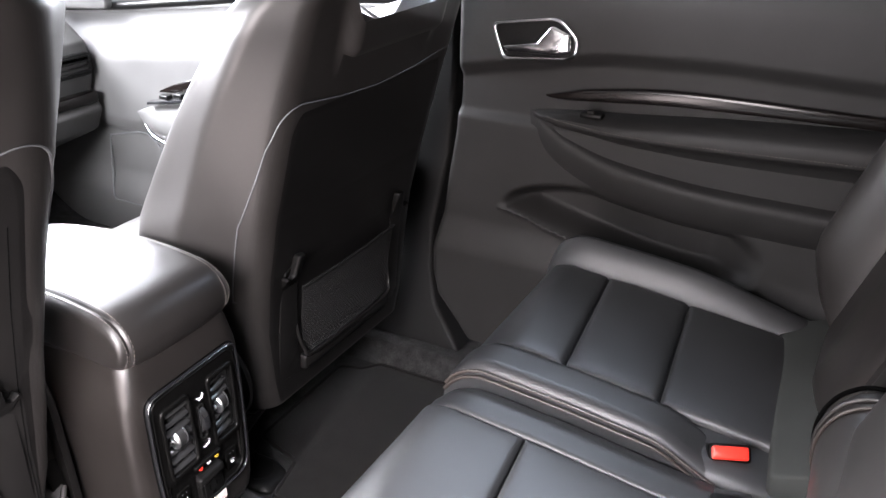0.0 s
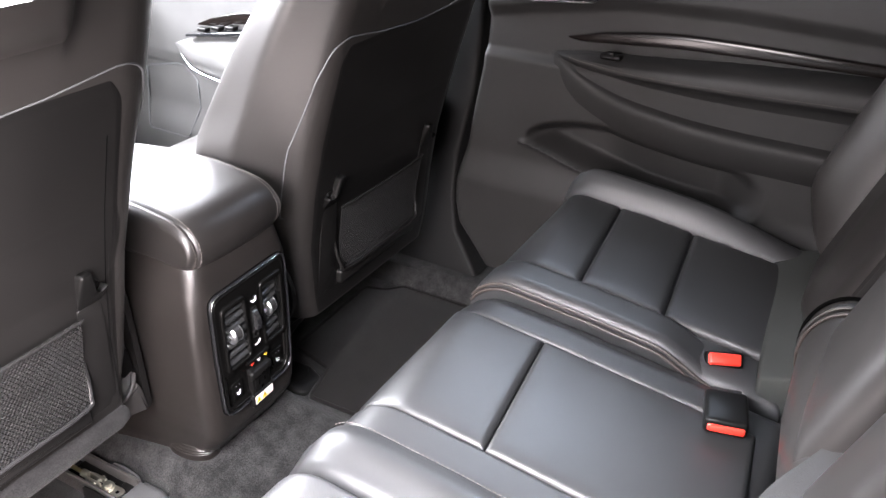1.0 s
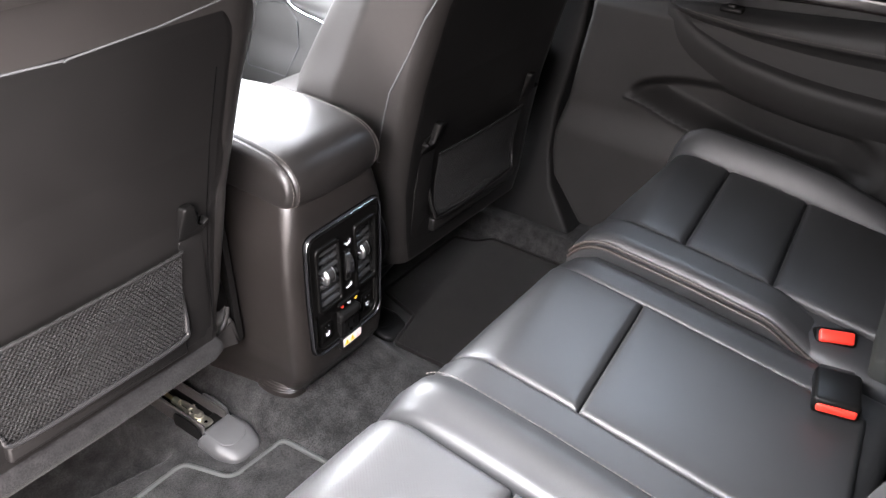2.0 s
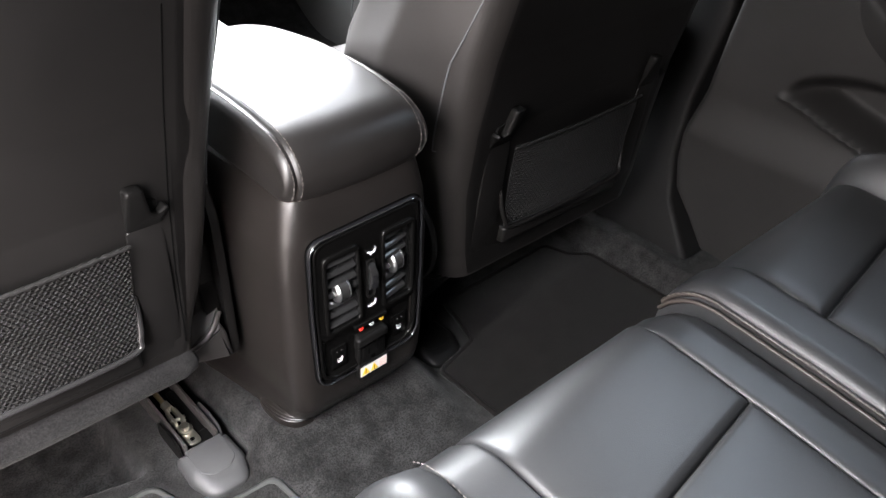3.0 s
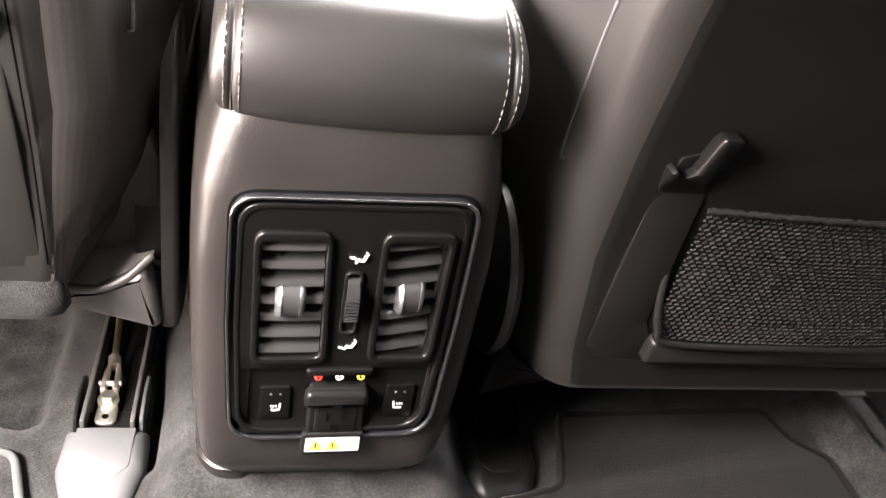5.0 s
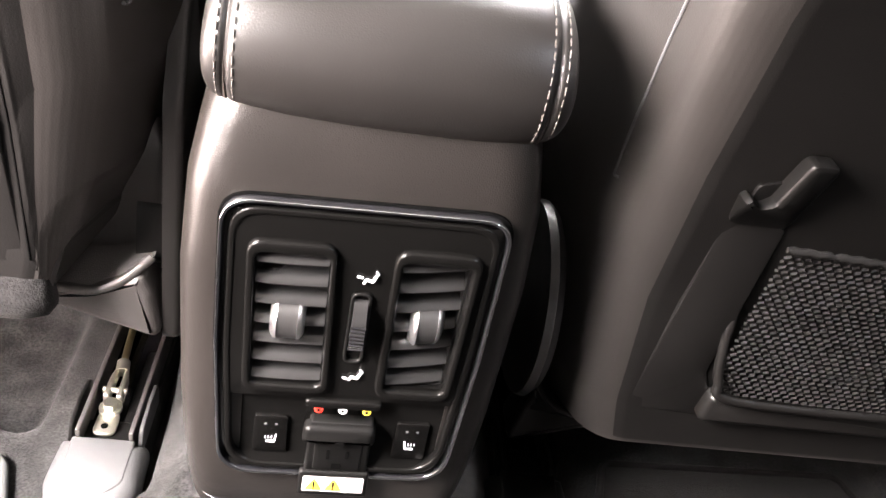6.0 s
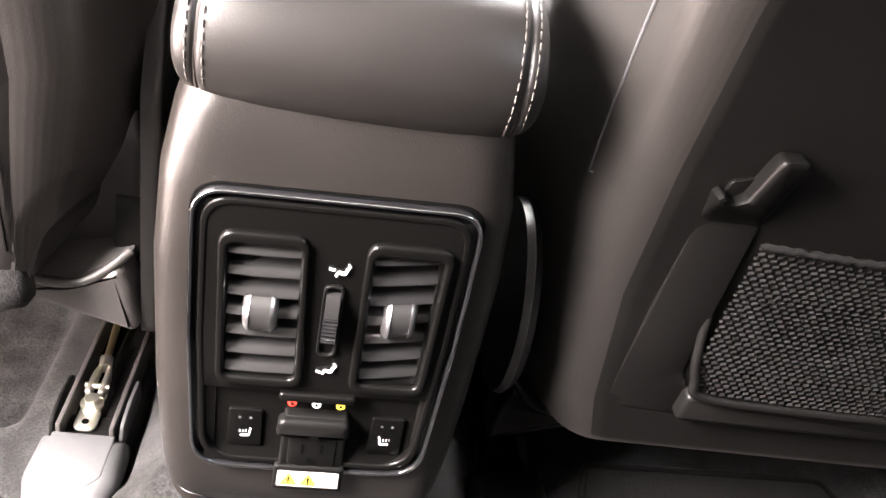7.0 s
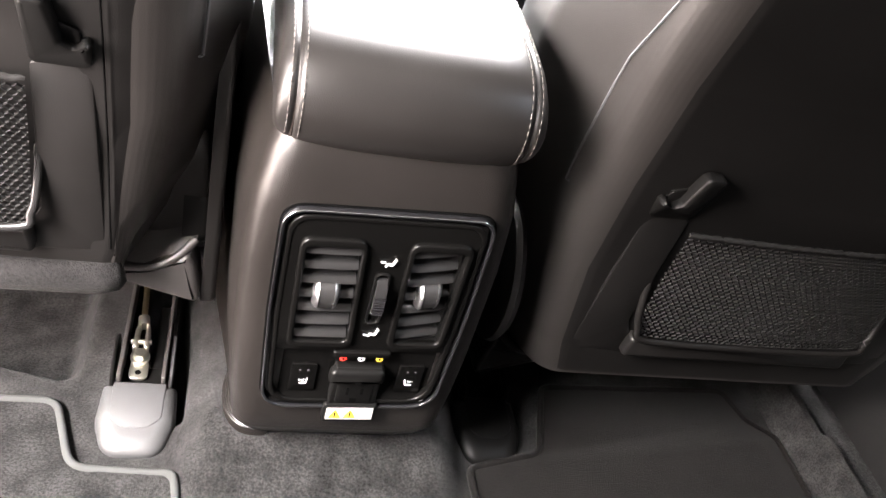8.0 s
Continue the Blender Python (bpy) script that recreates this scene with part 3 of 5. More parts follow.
part("mirror_corner", slab(outline([(0.90, 0.636), (1.14, 0.62), (0.97, 0.76)], 0.02), 0.0, 0.02, lambda u, v, d: (0.735 - d, u, v), 0.006), DASH, front_door, "grey corner cover by the mirror")

# left front door closes the other side
left_door = thing("front_door", "closed front driver door with dark trim", "car door", at=(-0.76, 0.6, 0.1))
part("door_panel", warp(door_shell(), lambda x, y, z: (-x, y, z)), DASH, left_door)

# dashboard
dash = thing("dashboard", "grey dashboard across the front of the cabin", "dashboard", at=(0, 1.3, 0.3))
prof = outline([(0.985, 0.345), (0.955, 0.40), (0.985, 0.445), (0.965, 0.50), (0.975, 0.560), (1.03, 0.605), (1.25, 0.64), (1.5, 0.65), (1.5, 0.25), (1.2, 0.25)], [0.02, 0.012, 0.012, 0.012, 0.02, 0.03, 0.05, 0.01, 0.01, 0.03], 5)
rings = []
for x in [-0.700, -0.696, -0.685, -0.3, 0.3, 0.6, 0.685, 0.696, 0.700]:
    k = 1.0 if abs(x) < 0.69 else 0.985 if abs(x) < 0.698 else 0.96
    rings.append([(x, 1.28 + (y - 1.28) * k, 0.45 + (z - 0.45) * k) for y, z in prof])
part("dash_body", loft(rings), DASH, dash)
vent_rim = outline([(0.585, 0.540), (0.690, 0.540), (0.688, 0.486), (0.588, 0.486)], 0.012)
vent = part("dash_vent", frame_ring(vent_rim, scaled(vent_rim, 0.007), 0.0, 0.012, lambda u, v, d: (u, 0.972 - d, v), 0.004), HARD, dash, "dark dash air vent")
part("vent_well", slab(scaled(vent_rim, 0.006), 0.0, 0.002, lambda u, v, d: (u, 0.970 - d, v)), HOLE, vent)
for i in range(4):
    part("vent_slat", box(0.592, 0.684, 0.958, 0.968, 0.4940 + 0.012 * i, 0.4985 + 0.012 * i, 0.002), HARD, vent)
part("dash_trim", box(0.10, 0.688, 0.952, 0.99, 0.418, 0.446, 0.010), WOOD, dash, "dark gloss dash trim")

# ---- front seats ----
def seat_back_y(z):
    return lin([(0.10, 0.045), (0.2, 0.036), (0.3, 0.03), (0.4, 0.014), (0.5, -0.010), (0.65, -0.055), (0.8, -0.105), (0.95, -0.15)], z)


def seat_half(z):
    return lin([(0.10, 0.22), (0.2, 0.255), (0.3, 0.270), (0.5, 0.276), (0.62, 0.275), (0.72, 0.270), (0.80, 0.262), (0.84, 0.235)], z)


def notched(x, y, z):
    """Lifts the lower inner corner of the driver backrest into a rounded notch."""
    r = max(0.0, min(1.0, (-0.184 - x) / 0.034))
    up = 0.062 * math.sqrt(1 - (1 - r) ** 2) + 0.05 * sstep(-0.225, -0.275, x)
    return (x, y, z + up * max(0.0, min(1.0, (0.46 - z) / 0.30)))


@functools.lru_cache(maxsize=None)
def seat_section(z):
    """The backrest cut level: flat rear, tight corners, flanks that widen to the front bolsters."""
    k, yb = seat_half(z) / 0.276, seat_back_y(z)
    front = max(yb + 0.07, lin([(0.15, 0.22), (0.3, 0.25), (0.40, 0.25), (0.47, 0.232), (0.665, 0.105), (0.82, -0.015), (0.9, -0.09)], z))
    mid = yb + (front - yb) * 0.58
    flank = yb + min(0.13, (front - yb) * 0.55)
    half = [(0.221 * k, yb), (0.268 * k, flank), (0.268 * k, front), (0.165 * k, mid)]
    return outline([(-s, y) for s, y in half[:1]] + [(s, y) for s, y in half] + [(-s, y) for s, y in reversed(half[1:])], [0.042, 0.042, 0.05, 0.03, 0.05, 0.05, 0.03, 0.05], 10)


def seat_ring(z):
    poly = seat_section(z)
    ring = []
    for i, a in enumerate(poly):
        b = poly[(i + 1) % len(poly)]
        steps = 120 if i == 10 else 8 if i % 11 == 10 else 4 if i < 10 else 1
        for j in range(steps):
            ring.append((a[0] + (b[0] - a[0]) * j / steps, a[1] + (b[1] - a[1]) * j / steps, z))
    return ring


def back_surface(s, z):
    """Height of the rear face and flanks across the seat."""
    s = abs(s)
    poly = seat_section(z)
    side = poly[11:33]
    if s <= side[0][0]:
        return seat_back_y(z)
    for a, b in zip(side, side[1:]):
        if s <= b[0]:
            return a[1] + (b[1] - a[1]) * (s - a[0]) / max(1e-6, b[0] - a[0])
    return side[-1][1]


def front_seat(mirror, dy, dz, label):
    cx = 0.385 * mirror
    seat = thing("front_seat", label, "car seat", "front seats", at=(cx, 0.3, 0.03))

    def put(geo):
        # the driver backrest is the broader one, above all over its rear panel
        wide = lambda z: lin([(0.3, 0.010), (0.45, 0.012), (0.58, 0.019), (0.66, 0.036), (0.80, 0.038)], z) if mirror < 0 else 0.0
        return warp(geo, lambda x, y, z: (cx + mirror * (x + math.copysign(wide(z) * sstep(0.185, 0.26, abs(x)), x)), y + dy, z + dz))

    zs = [0.155, 0.16, 0.18, 0.19] + [0.20 + 0.0025 * i for i in range(36)] + [0.3, 0.4, 0.5, 0.58, 0.65, 0.70, 0.74, 0.77, 0.80, 0.82, 0.832, 0.838]
    saddle = lambda x, y, z: (x, y, z - 0.062 * sstep(0.72, 0.80, z) * sstep(0.14, 0.11, abs(x)))
    cut = notched if mirror < 0 else lambda *p: p
    part("backrest", put(warp(loft([seat_ring(z) for z in zs]), lambda *p: saddle(*cut(*p)))), WARM_LEATHER, seat, "black leather backrest")

    # moulded rear shell: u across, v up
    LIFT = 0.0012
    top = lambda s: 0.632 - 0.012 * (s / 0.25) ** 2
    shell_us = [-1, -0.995, -0.98, -0.965] + [-0.95 + 0.0045 * i for i in range(61)] + [-0.66 + 1.32 * i / 20 for i in range(21)] + [0.68 + 0.0135 * i for i in range(21)] + [0.965, 0.98, 0.995, 1]
    shell_vs = [i / 200 for i in range(201)]

    def shell(u, v):
        z = 0.160 + (0.676 - 0.160) * v
        q = max(0.0, min(1.0, (z - 0.630) / 0.047))
        corner = 0.045 * (1 - math.sqrt(max(0.0, 1 - q * q)))
        w = 0.204 * seat_half(z) / 0.276 - corner
        s = u * w
        lift = LIFT - (LIFT + 0.0006) * sstep(0.93, 1.0, max(abs(u), 0.93 + 0.07 * sstep(0.95, 1.0, v)))
        return (s, back_surface(s, z) - lift, z)

    part("back_panel", put(warp(sheet(shell, shell_us, shell_vs), cut)), SEAT_BACK, seat, "dark moulded rear panel")
    # pale seam along both flanks and across the top
    def on_flank(sg, s, z):
        return (sg * s, back_surface(s, z) - 0.0006, z)

    rise = [(s, z) for s, z in outline([(0.236, 0.37), (0.236, 0.50), (0.228, 0.62), (0.214, 0.683), (0.10, 0.668), (0.0, 0.662)], [0.001, 0.03, 0.05, 0.04, 0.02, 0.001], 14)]
    rise = [(s * (seat_half(z) / 0.276 if z < 0.6 else 1.0), z) for s, z in rise]
    rise = [(a[0] + (b[0] - a[0]) * j / 6, a[1] + (b[1] - a[1]) * j / 6) for a, b in zip(rise, rise[1:]) for j in range(6)]
    edge = [on_flank(-1, s, z) for s, z in rise if s > 0.001] + [on_flank(1, s, z) for s, z in reversed(rise) if s > 0.001]
    part("piping", put(tube(edge, 0.0011, 6)), TRACK_COVER, seat, "pale edge seam")

    # map pocket: two hooked posts, a lower bar and a net
    def lay(u, v, d):
        return (u, back_surface(u, v) - LIFT - d, v)

    for sg in (-1, 1):
        post = [(sg * u, v) for u, v in outline([(0.134, 0.372), (0.172, 0.372), (0.176, 0.197), (0.118, 0.197), (0.123, 0.225), (0.131, 0.24)], [0.004, 0.006, 0.002, 0.002, 0.004, 0.006])]
        part("pocket_post", put(slab(post, -0.002, 0.0018, lambda u, v, d: lay(u, v, d - 0.0022 * sstep(0.140, 0.172, abs(u))), 0.0008)), SEAT_BACK, seat, "dark plastic hooked post")
        hook = [(sg * u, v) for u, v in outline([(0.133, 0.428), (0.150, 0.427), (0.1565, 0.396), (0.163, 0.3905), (0.1715, 0.398), (0.1745, 0.394), (0.172, 0.372), (0.134, 0.372)], [0.006, 0.006, 0.005, 0.004, 0.002, 0.002, 0.006, 0.006])]
        part("bag_hook", put(slab(hook, 0.001, 0.014, lambda u, v, d: lay(u, v, d * (0.15 + 0.85 * sstep(0.374, 0.396, v))), 0.004)), HARD, seat, "bag hook with an upturned lip")
        part("hook_web", put(slab([(sg * u, v) for u, v in outline([(0.150, 0.408), (0.166, 0.402), (0.168, 0.385), (0.150, 0.385)], 0.004)], 0.0, 0.003, lay, 0.001)), HARD, seat)
    if mirror < 0:
        part("panel_seam", put(tube([lay(-0.1795, 0.20 + 0.0125 * i, -0.0002) for i in range(33)], 0.0008, 6)), HOLE, seat)
    bar = outline([(-0.124, 0.226), (0.124, 0.226), (0.126, 0.199), (-0.126, 0.199)], 0.006)
    part("pocket_bar", put(slab(bar, 0.0, 0.013, lay, 0.005)), SEAT_BACK, seat, "lower pocket bar")
    lip = smooth_path([lay(-0.133, 0.300, 0.000), lay(-0.1315, 0.270, 0.006), lay(-0.127, 0.244, 0.013), lay(-0.112, 0.230, 0.017), lay(0.0, 0.227, 0.017), lay(0.112, 0.230, 0.017), lay(0.127, 0.244, 0.013), lay(0.1315, 0.270, 0.006), lay(0.133, 0.300, 0.000)], 8)
    # paler, shinier driver lip stands for door light; passenger lip stays dark
    part("pocket_lip", put(tube(lip, 0.0034, 10)), SATIN if mirror < 0 else SEAT_BACK, seat, "smooth lip under the net")
    # the net: slanting strands crossed by short ties
    geos = []
    z0, z1, pitch = 0.230, 0.360, 0.0062
    rows = int((z1 - z0) / 0.0040)
    for r in range(rows + 1):
        z = z0 + (z1 - z0) * r / rows
        hw = 0.126 + 0.006 * (z - z0) / (z1 - z0)
        n = int(2 * hw / pitch) * 4
        v, f = [], []
        for i in range(n + 1):
            s = -hw + 2 * hw * i / n
            wave = math.sin(math.pi * (i / 2 + r))
            thick = 0.0010 + 0.0003 * math.cos(math.pi * i / 2 + math.pi * r)
            p = lay(s, z + 0.0013 * math.sin(math.pi * (i / 2) + math.pi * r), 0.009 + 0.005 * math.sin(math.pi * (s + hw) / (2 * hw)) + 0.0006 * wave)
            v += [(p[0], p[1], p[2] - thick), (p[0], p[1] - 0.0014, p[2]), (p[0], p[1], p[2] + thick)]
        for i in range(n):
            for k in (0, 1):
                f.append((3 * i + k, 3 * i + k + 1, 3 * i + k + 4, 3 * i + k + 3))
        geos.append((v, f))
    # ties that join each strand to the one above, every other cell
    for r in range(rows):
        z = z0 + (z1 - z0) * r / rows
        hw = 0.125 + 0.006 * (z - z0) / (z1 - z0)
        n = int(2 * hw / pitch)
        for i in range(n):
            s = -hw + 2 * hw * (i + (0.5 if r % 2 else 0.0)) / n
            a, b = lay(s, z, 0.0095 + 0.005 * math.sin(math.pi * (s + hw) / (2 * hw))), lay(s + 0.0016, z + (z1 - z0) / rows, 0.0095 + 0.005 * math.sin(math.pi * (s + hw) / (2 * hw)))
            geos.append(([(a[0] - 0.0011, a[1], a[2]), (a[0] + 0.0011, a[1], a[2]), (b[0] + 0.0011, b[1], b[2]), (b[0] - 0.0011, b[1], b[2])], [(0, 1, 2, 3)]))
    net = part("pocket_net", put(join(*geos)), NET, seat, "black elastic net")
    tagged(net, kind="stuff")
    topband = [lay(s, 0.3635 + 0.0006 * math.sin(i * 1.9), 0.011 + 0.004 * math.cos(s * 11)) for i, s in enumerate([-0.133 + 0.266 * i / 80 for i in range(81)])]
    part("net_band", put(tube(topband, [0.0026 if i % 9 else 0.0017 for i in range(81)], 8)), NET, seat, "gathered elastic edge")

    # seat cushion, skirt and side shield
    part("seat_cushion", warp(pillow(-0.25, 0.25, 0.10, 0.62, lambda x, y: 0.255 + 0.04 * sstep(0.15, 0.22, abs(x)) + 0.06 * (y - 0.1), 0.04, 0.10), lambda x, y, z: (cx + mirror * x, y + dy, z + dz)), WARM_LEATHER, seat, "black leather front cushion")
    # plain hidden pan, added to keep front light off the floor
    part("seat_pan_shade", put(box(-0.205, 0.205, 0.19, 0.60, 0.055 if mirror > 0 else 0.035, 0.225, 0.02)), HARD, seat, "dark seat pan added to shade the floor")
    # flap is darker than the floor carpet; the passenger one uses seat back vinyl
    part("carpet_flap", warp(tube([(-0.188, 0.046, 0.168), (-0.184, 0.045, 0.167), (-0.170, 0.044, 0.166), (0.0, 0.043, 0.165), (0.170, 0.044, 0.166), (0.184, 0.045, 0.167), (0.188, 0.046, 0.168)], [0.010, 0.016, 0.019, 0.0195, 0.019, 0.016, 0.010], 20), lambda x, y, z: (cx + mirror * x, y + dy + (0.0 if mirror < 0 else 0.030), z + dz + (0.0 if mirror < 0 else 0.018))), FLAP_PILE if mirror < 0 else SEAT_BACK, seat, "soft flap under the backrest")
    shield = outline([(0.10, 0.222), (0.135, 0.205), (0.20, 0.24), (0.34, 0.27), (0.50, 0.26), (0.50, 0.13), (0.20, 0.12), (0.13, 0.13), (0.09, 0.17)], 0.015)
    for sg in (-1, 1):
        part("side_shield", put(slab(shield, 0.0, 0.02, lambda u, v, d: (sg * (0.225 + d), u, v), 0.006)), HARD, seat, "plastic side shield")
    brk = outline([(-0.168, 0.150), (-0.200, 0.150), (-0.232, 0.168), (-0.238, 0.150), (-0.243, 0.108), (-0.205, 0.122), (-0.168, 0.136)], 0.006)
    # same hinge cover on both seats, near-black on the passenger one
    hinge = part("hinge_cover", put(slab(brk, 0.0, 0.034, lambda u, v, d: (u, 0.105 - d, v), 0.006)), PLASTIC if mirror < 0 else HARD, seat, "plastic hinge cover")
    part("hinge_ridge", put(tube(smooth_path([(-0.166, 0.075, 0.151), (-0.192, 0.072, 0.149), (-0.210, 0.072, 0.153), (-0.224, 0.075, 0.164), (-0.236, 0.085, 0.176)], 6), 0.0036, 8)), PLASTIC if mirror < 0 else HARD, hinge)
    if mirror < 0:
        # sloping top of the cover and the moulded inner shield beside it
        front = smooth_path([(-0.166, 0.077, 0.149), (-0.192, 0.075, 0.147), (-0.210, 0.075, 0.151), (-0.224, 0.078, 0.162), (-0.237, 0.088, 0.175)], 6)
        rows = [[(p[0], p[1] + (0.15 - p[1]) * k, p[2] + (0.200 - p[2]) * k ** 0.8) for p in front] for k in (0.0, 0.2, 0.4, 0.6, 0.8, 1.0)]
        n = len(front)
        part("hinge_top", put(([p for r in rows for p in r], [(j * n + i, j * n + i + 1, (j + 1) * n + i + 1, (j + 1) * n + i) for j in range(5) for i in range(n - 1)])), PLASTIC, hinge)
        guard = outline([(0.125, 0.385), (0.088, 0.300), (0.082, 0.200), (0.080, 0.150), (0.078, 0.104), (0.12, 0.092), (0.24, 0.11), (0.40, 0.13), (0.40, 0.385)], [0.04, 0.06, 0.03, 0.02, 0.012, 0.02, 0.02, 0.01, 0.01])
        part("inner_shield", put(slab(guard, 0.0, 0.012, lambda u, v, d: (-0.2425 - d, u, v), 0.005)), SEAT_BACK, seat, "dark moulded inner shield")
    if mirror > 0:
        part("recliner_cover", put(warp(tube([(-0.244, 0, 0), (-0.250, 0, 0), (-0.2555, 0, 0), (-0.257, 0, 0)], [0.070, 0.075, 0.073, 0.066], 40), lambda x, y, z: (x, 0.098 + y, 0.240 + z))), SEAT_BACK, seat, "round recliner cover")
    # headrest on two posts
    hy = -0.05
    part("headrest", put(warp(pillow(-0.13, 0.13, -0.09, 0.09, lambda x, y: 0.05, 0.05, 0.10), lambda x, y, z: (x, hy + z - 0.05 - 0.02 * y, 0.96 + y))), WARM_LEATHER, seat, "black leather headrest")
    for sg in (-1, 1):
        part("headrest_post", put(tube([(sg * 0.07, -0.03, 0.80), (sg * 0.07, -0.045, 0.93)], 0.006, 10)), CHROME, seat, "bright steel post")
    return seat


front_seat(1, 0.0, 0.0, "black leather front passenger seat with rear net pocket")
front_seat(-1, 0.02, 0.055, "black leather driver seat with rear net pocket")


# ---- seat rails on the floor ----
def seat_rail(mirror, light, label):
    cx = 0.187 * mirror
    rail = thing("seat_rail", label, "seat rail", "seat rails", at=(cx, 0.2, 0.0))

    def put(geo):
        return warp(geo, lambda x, y, z: (cx + x, y, z))

    for sg in (-1, 1):
        part("rail_wall", put(box(sg * 0.022 - 0.002, sg * 0.022 + 0.002, 0.115, 0.55, 0.0, 0.032, 0.001)), PLASTIC if light else HARD, rail)
        tab = outline([(0.112, 0.004), (0.182, 0.004), (0.180, 0.030), (0.150, 0.034), (0.122, 0.030)], [0.002, 0.002, 0.008, 0.01, 0.008])
        part("rail_tab", put(slab(tab, -0.0016, 0.0016, lambda u, v, d: (sg * (0.029 + 0.0003 * (v - 0.004) / 0.03) + d, u, v), 0.0008)), CAP_GREY if light and sg > 0 else HARD, rail)
    part("rail_floor", put(box(-0.021, 0.021, 0.115, 0.55, 0.001, 0.006)), GLOSS, rail, "greasy black channel floor")
    part("end_plate", put(box(-0.024, 0.024, 0.112, 0.145, 0.006, 0.014, 0.002)), HARD, rail)
    if light:
        tongue = part("lock_tongue", put(slab(outline([(-0.0105, 0.124), (0.0095, 0.124), (0.0085, 0.152), (-0.0095, 0.152)], 0.008), 0.016, 0.019, lambda u, v, d: (u - 0.004, v, d), 0.0008)), STEEL, rail, "zinc plated tongue")
        part("tongue_hole", put(tube([(-0.005, 0.133, 0.0188), (-0.005, 0.133, 0.0194)], 0.0032, 14)), HOLE, tongue)
        part("bolt_washer", put(tube([(-0.005, 0.153, 0.019), (-0.005, 0.153, 0.0225)], 0.0100, 18)), STEEL, rail)
        part("bolt", put(tube([(-0.005, 0.153, 0.022), (-0.005, 0.153, 0.0285)], 0.0066, 6)), STEEL, rail, "hex bolt head")
        for sg in (-1, 1):
            arm = outline([(sg * 0.0030, 0.166), (sg * 0.0085, 0.166), (sg * 0.0080, 0.192), (sg * 0.0055, 0.203), (sg * 0.0025, 0.203)], 0.002)
            part("clevis_arm", put(slab(arm, 0.018, 0.027, lambda u, v, d: (u - 0.006, v - 0.004, d), 0.0015)), STEEL, rail, "zinc plated fork arm")
        part("clevis_pin", put(tube([(-0.0165, 0.172, 0.024), (0.0045, 0.172, 0.024)], 0.0030, 10)), STEEL, rail)
        part("clevis_collar", put(tube([(-0.006, 0.196, 0.0235), (-0.0075, 0.208, 0.0250)], 0.0062, 12)), STEEL, rail, "threaded collar")
        part("rod", put(tube([(-0.007, 0.204, 0.0245), (-0.010, 0.26, 0.031), (-0.014, 0.40, 0.05)], 0.0034, 10)), BRASS, rail, "thin brassy rod")
        part("grease_plate", put(box(0.008, 0.020, 0.118, 0.24, 0.006, 0.012, 0.001)), HARD, rail)
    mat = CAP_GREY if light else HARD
    body = outline([(-0.037, 0.118), (0.037, 0.118), (0.039, 0.075), (0.027, 0.038), (-0.027, 0.038), (-0.039, 0.075)], [0.003, 0.003, 0.03, 0.024, 0.024, 0.03], 8)
    slope = lambda v: 0.50 + 0.50 * sstep(0.032, 0.095, v)
    rings = [[(u, v, 0.0) for u, v in body]]
    for k in range(9):
        a = math.pi / 2 * k / 8
        ring = scaled(body, 0.016 * (1 - math.cos(a)))
        rings.append([(u, v, (0.006 + 0.018 * math.sin(a)) * slope(v)) for u, v in ring])
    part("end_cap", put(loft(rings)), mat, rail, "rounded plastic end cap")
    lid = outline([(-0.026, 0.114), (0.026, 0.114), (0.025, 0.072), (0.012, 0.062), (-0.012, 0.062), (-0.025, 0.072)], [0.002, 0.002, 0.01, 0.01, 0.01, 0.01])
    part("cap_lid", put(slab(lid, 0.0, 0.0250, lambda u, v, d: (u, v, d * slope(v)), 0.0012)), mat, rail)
    return rail


seat_rail(-1, True, "grey plastic seat rail end with zinc steel fittings")
# right rail end repeats the mouldings in near-black, without the fittings
seat_rail(1, False, "seat rail end on the floor, in near-black colours")

# ---- floor mats ----
def floor_mat(name, poly, label, edge, pile):
    mat = thing(name, label, "floor mat", "rear floor mats", at=(poly[0][0], poly[0][1], 0.0))
    lay = lambda u, v, d: (u, v, max(0.0, floor_z(u, v)) + d)
    part("mat_surface", slab(poly, 0.0005, 0.007, lay, 0.003), pile, mat, "short carpet pile")
    part("mat_binding", tube([lay(u, v, 0.006) for u, v in poly], 0.0042, 8, closed=True), edge, mat, "stitched edge binding")
    return mat


floor_mat("floor_mat", outline([(-0.60, 0.10), (-0.265, 0.102), (-0.240, 0.022), (-0.145, 0.016), (-0.128, -0.10), (-0.13, -0.30), (-0.60, -0.30)], [0.04, 0.022, 0.025, 0.022, 0.02, 0.03, 0.04]), "charcoal carpet floor mat with a pale bound edge", BINDING, CARPET)
# right mat and its edge darkened for shade; the left keeps the carpet
floor_mat("floor_mat", outline([(0.272, 0.150), (0.525, 0.158), (0.540, 0.112), (0.572, 0.085), (0.574, -0.05), (0.574, -0.30), (0.17, -0.30), (0.158, 0.030), (0.246, 0.052)], [0.015, 0.015, 0.02, 0.02, 0.03, 0.03, 0.03, 0.014, 0.02]), "carpet floor mat beside the tunnel, coloured dark for the shade", SHADED_MATTING, SHADED_MATTING)

# ---- centre console ----
console = thing("center_console", "dark console with padded armrest lid and rear vents", "console", at=(0, 0.2, 0.05))


def console_half(z):
    return lin([(0.05, 0.086), (0.10, 0.096), (0.17, 0.103), (0.30, 0.104), (0.36, 0.100), (0.40, 0.093), (0.415, 0.088)], z)


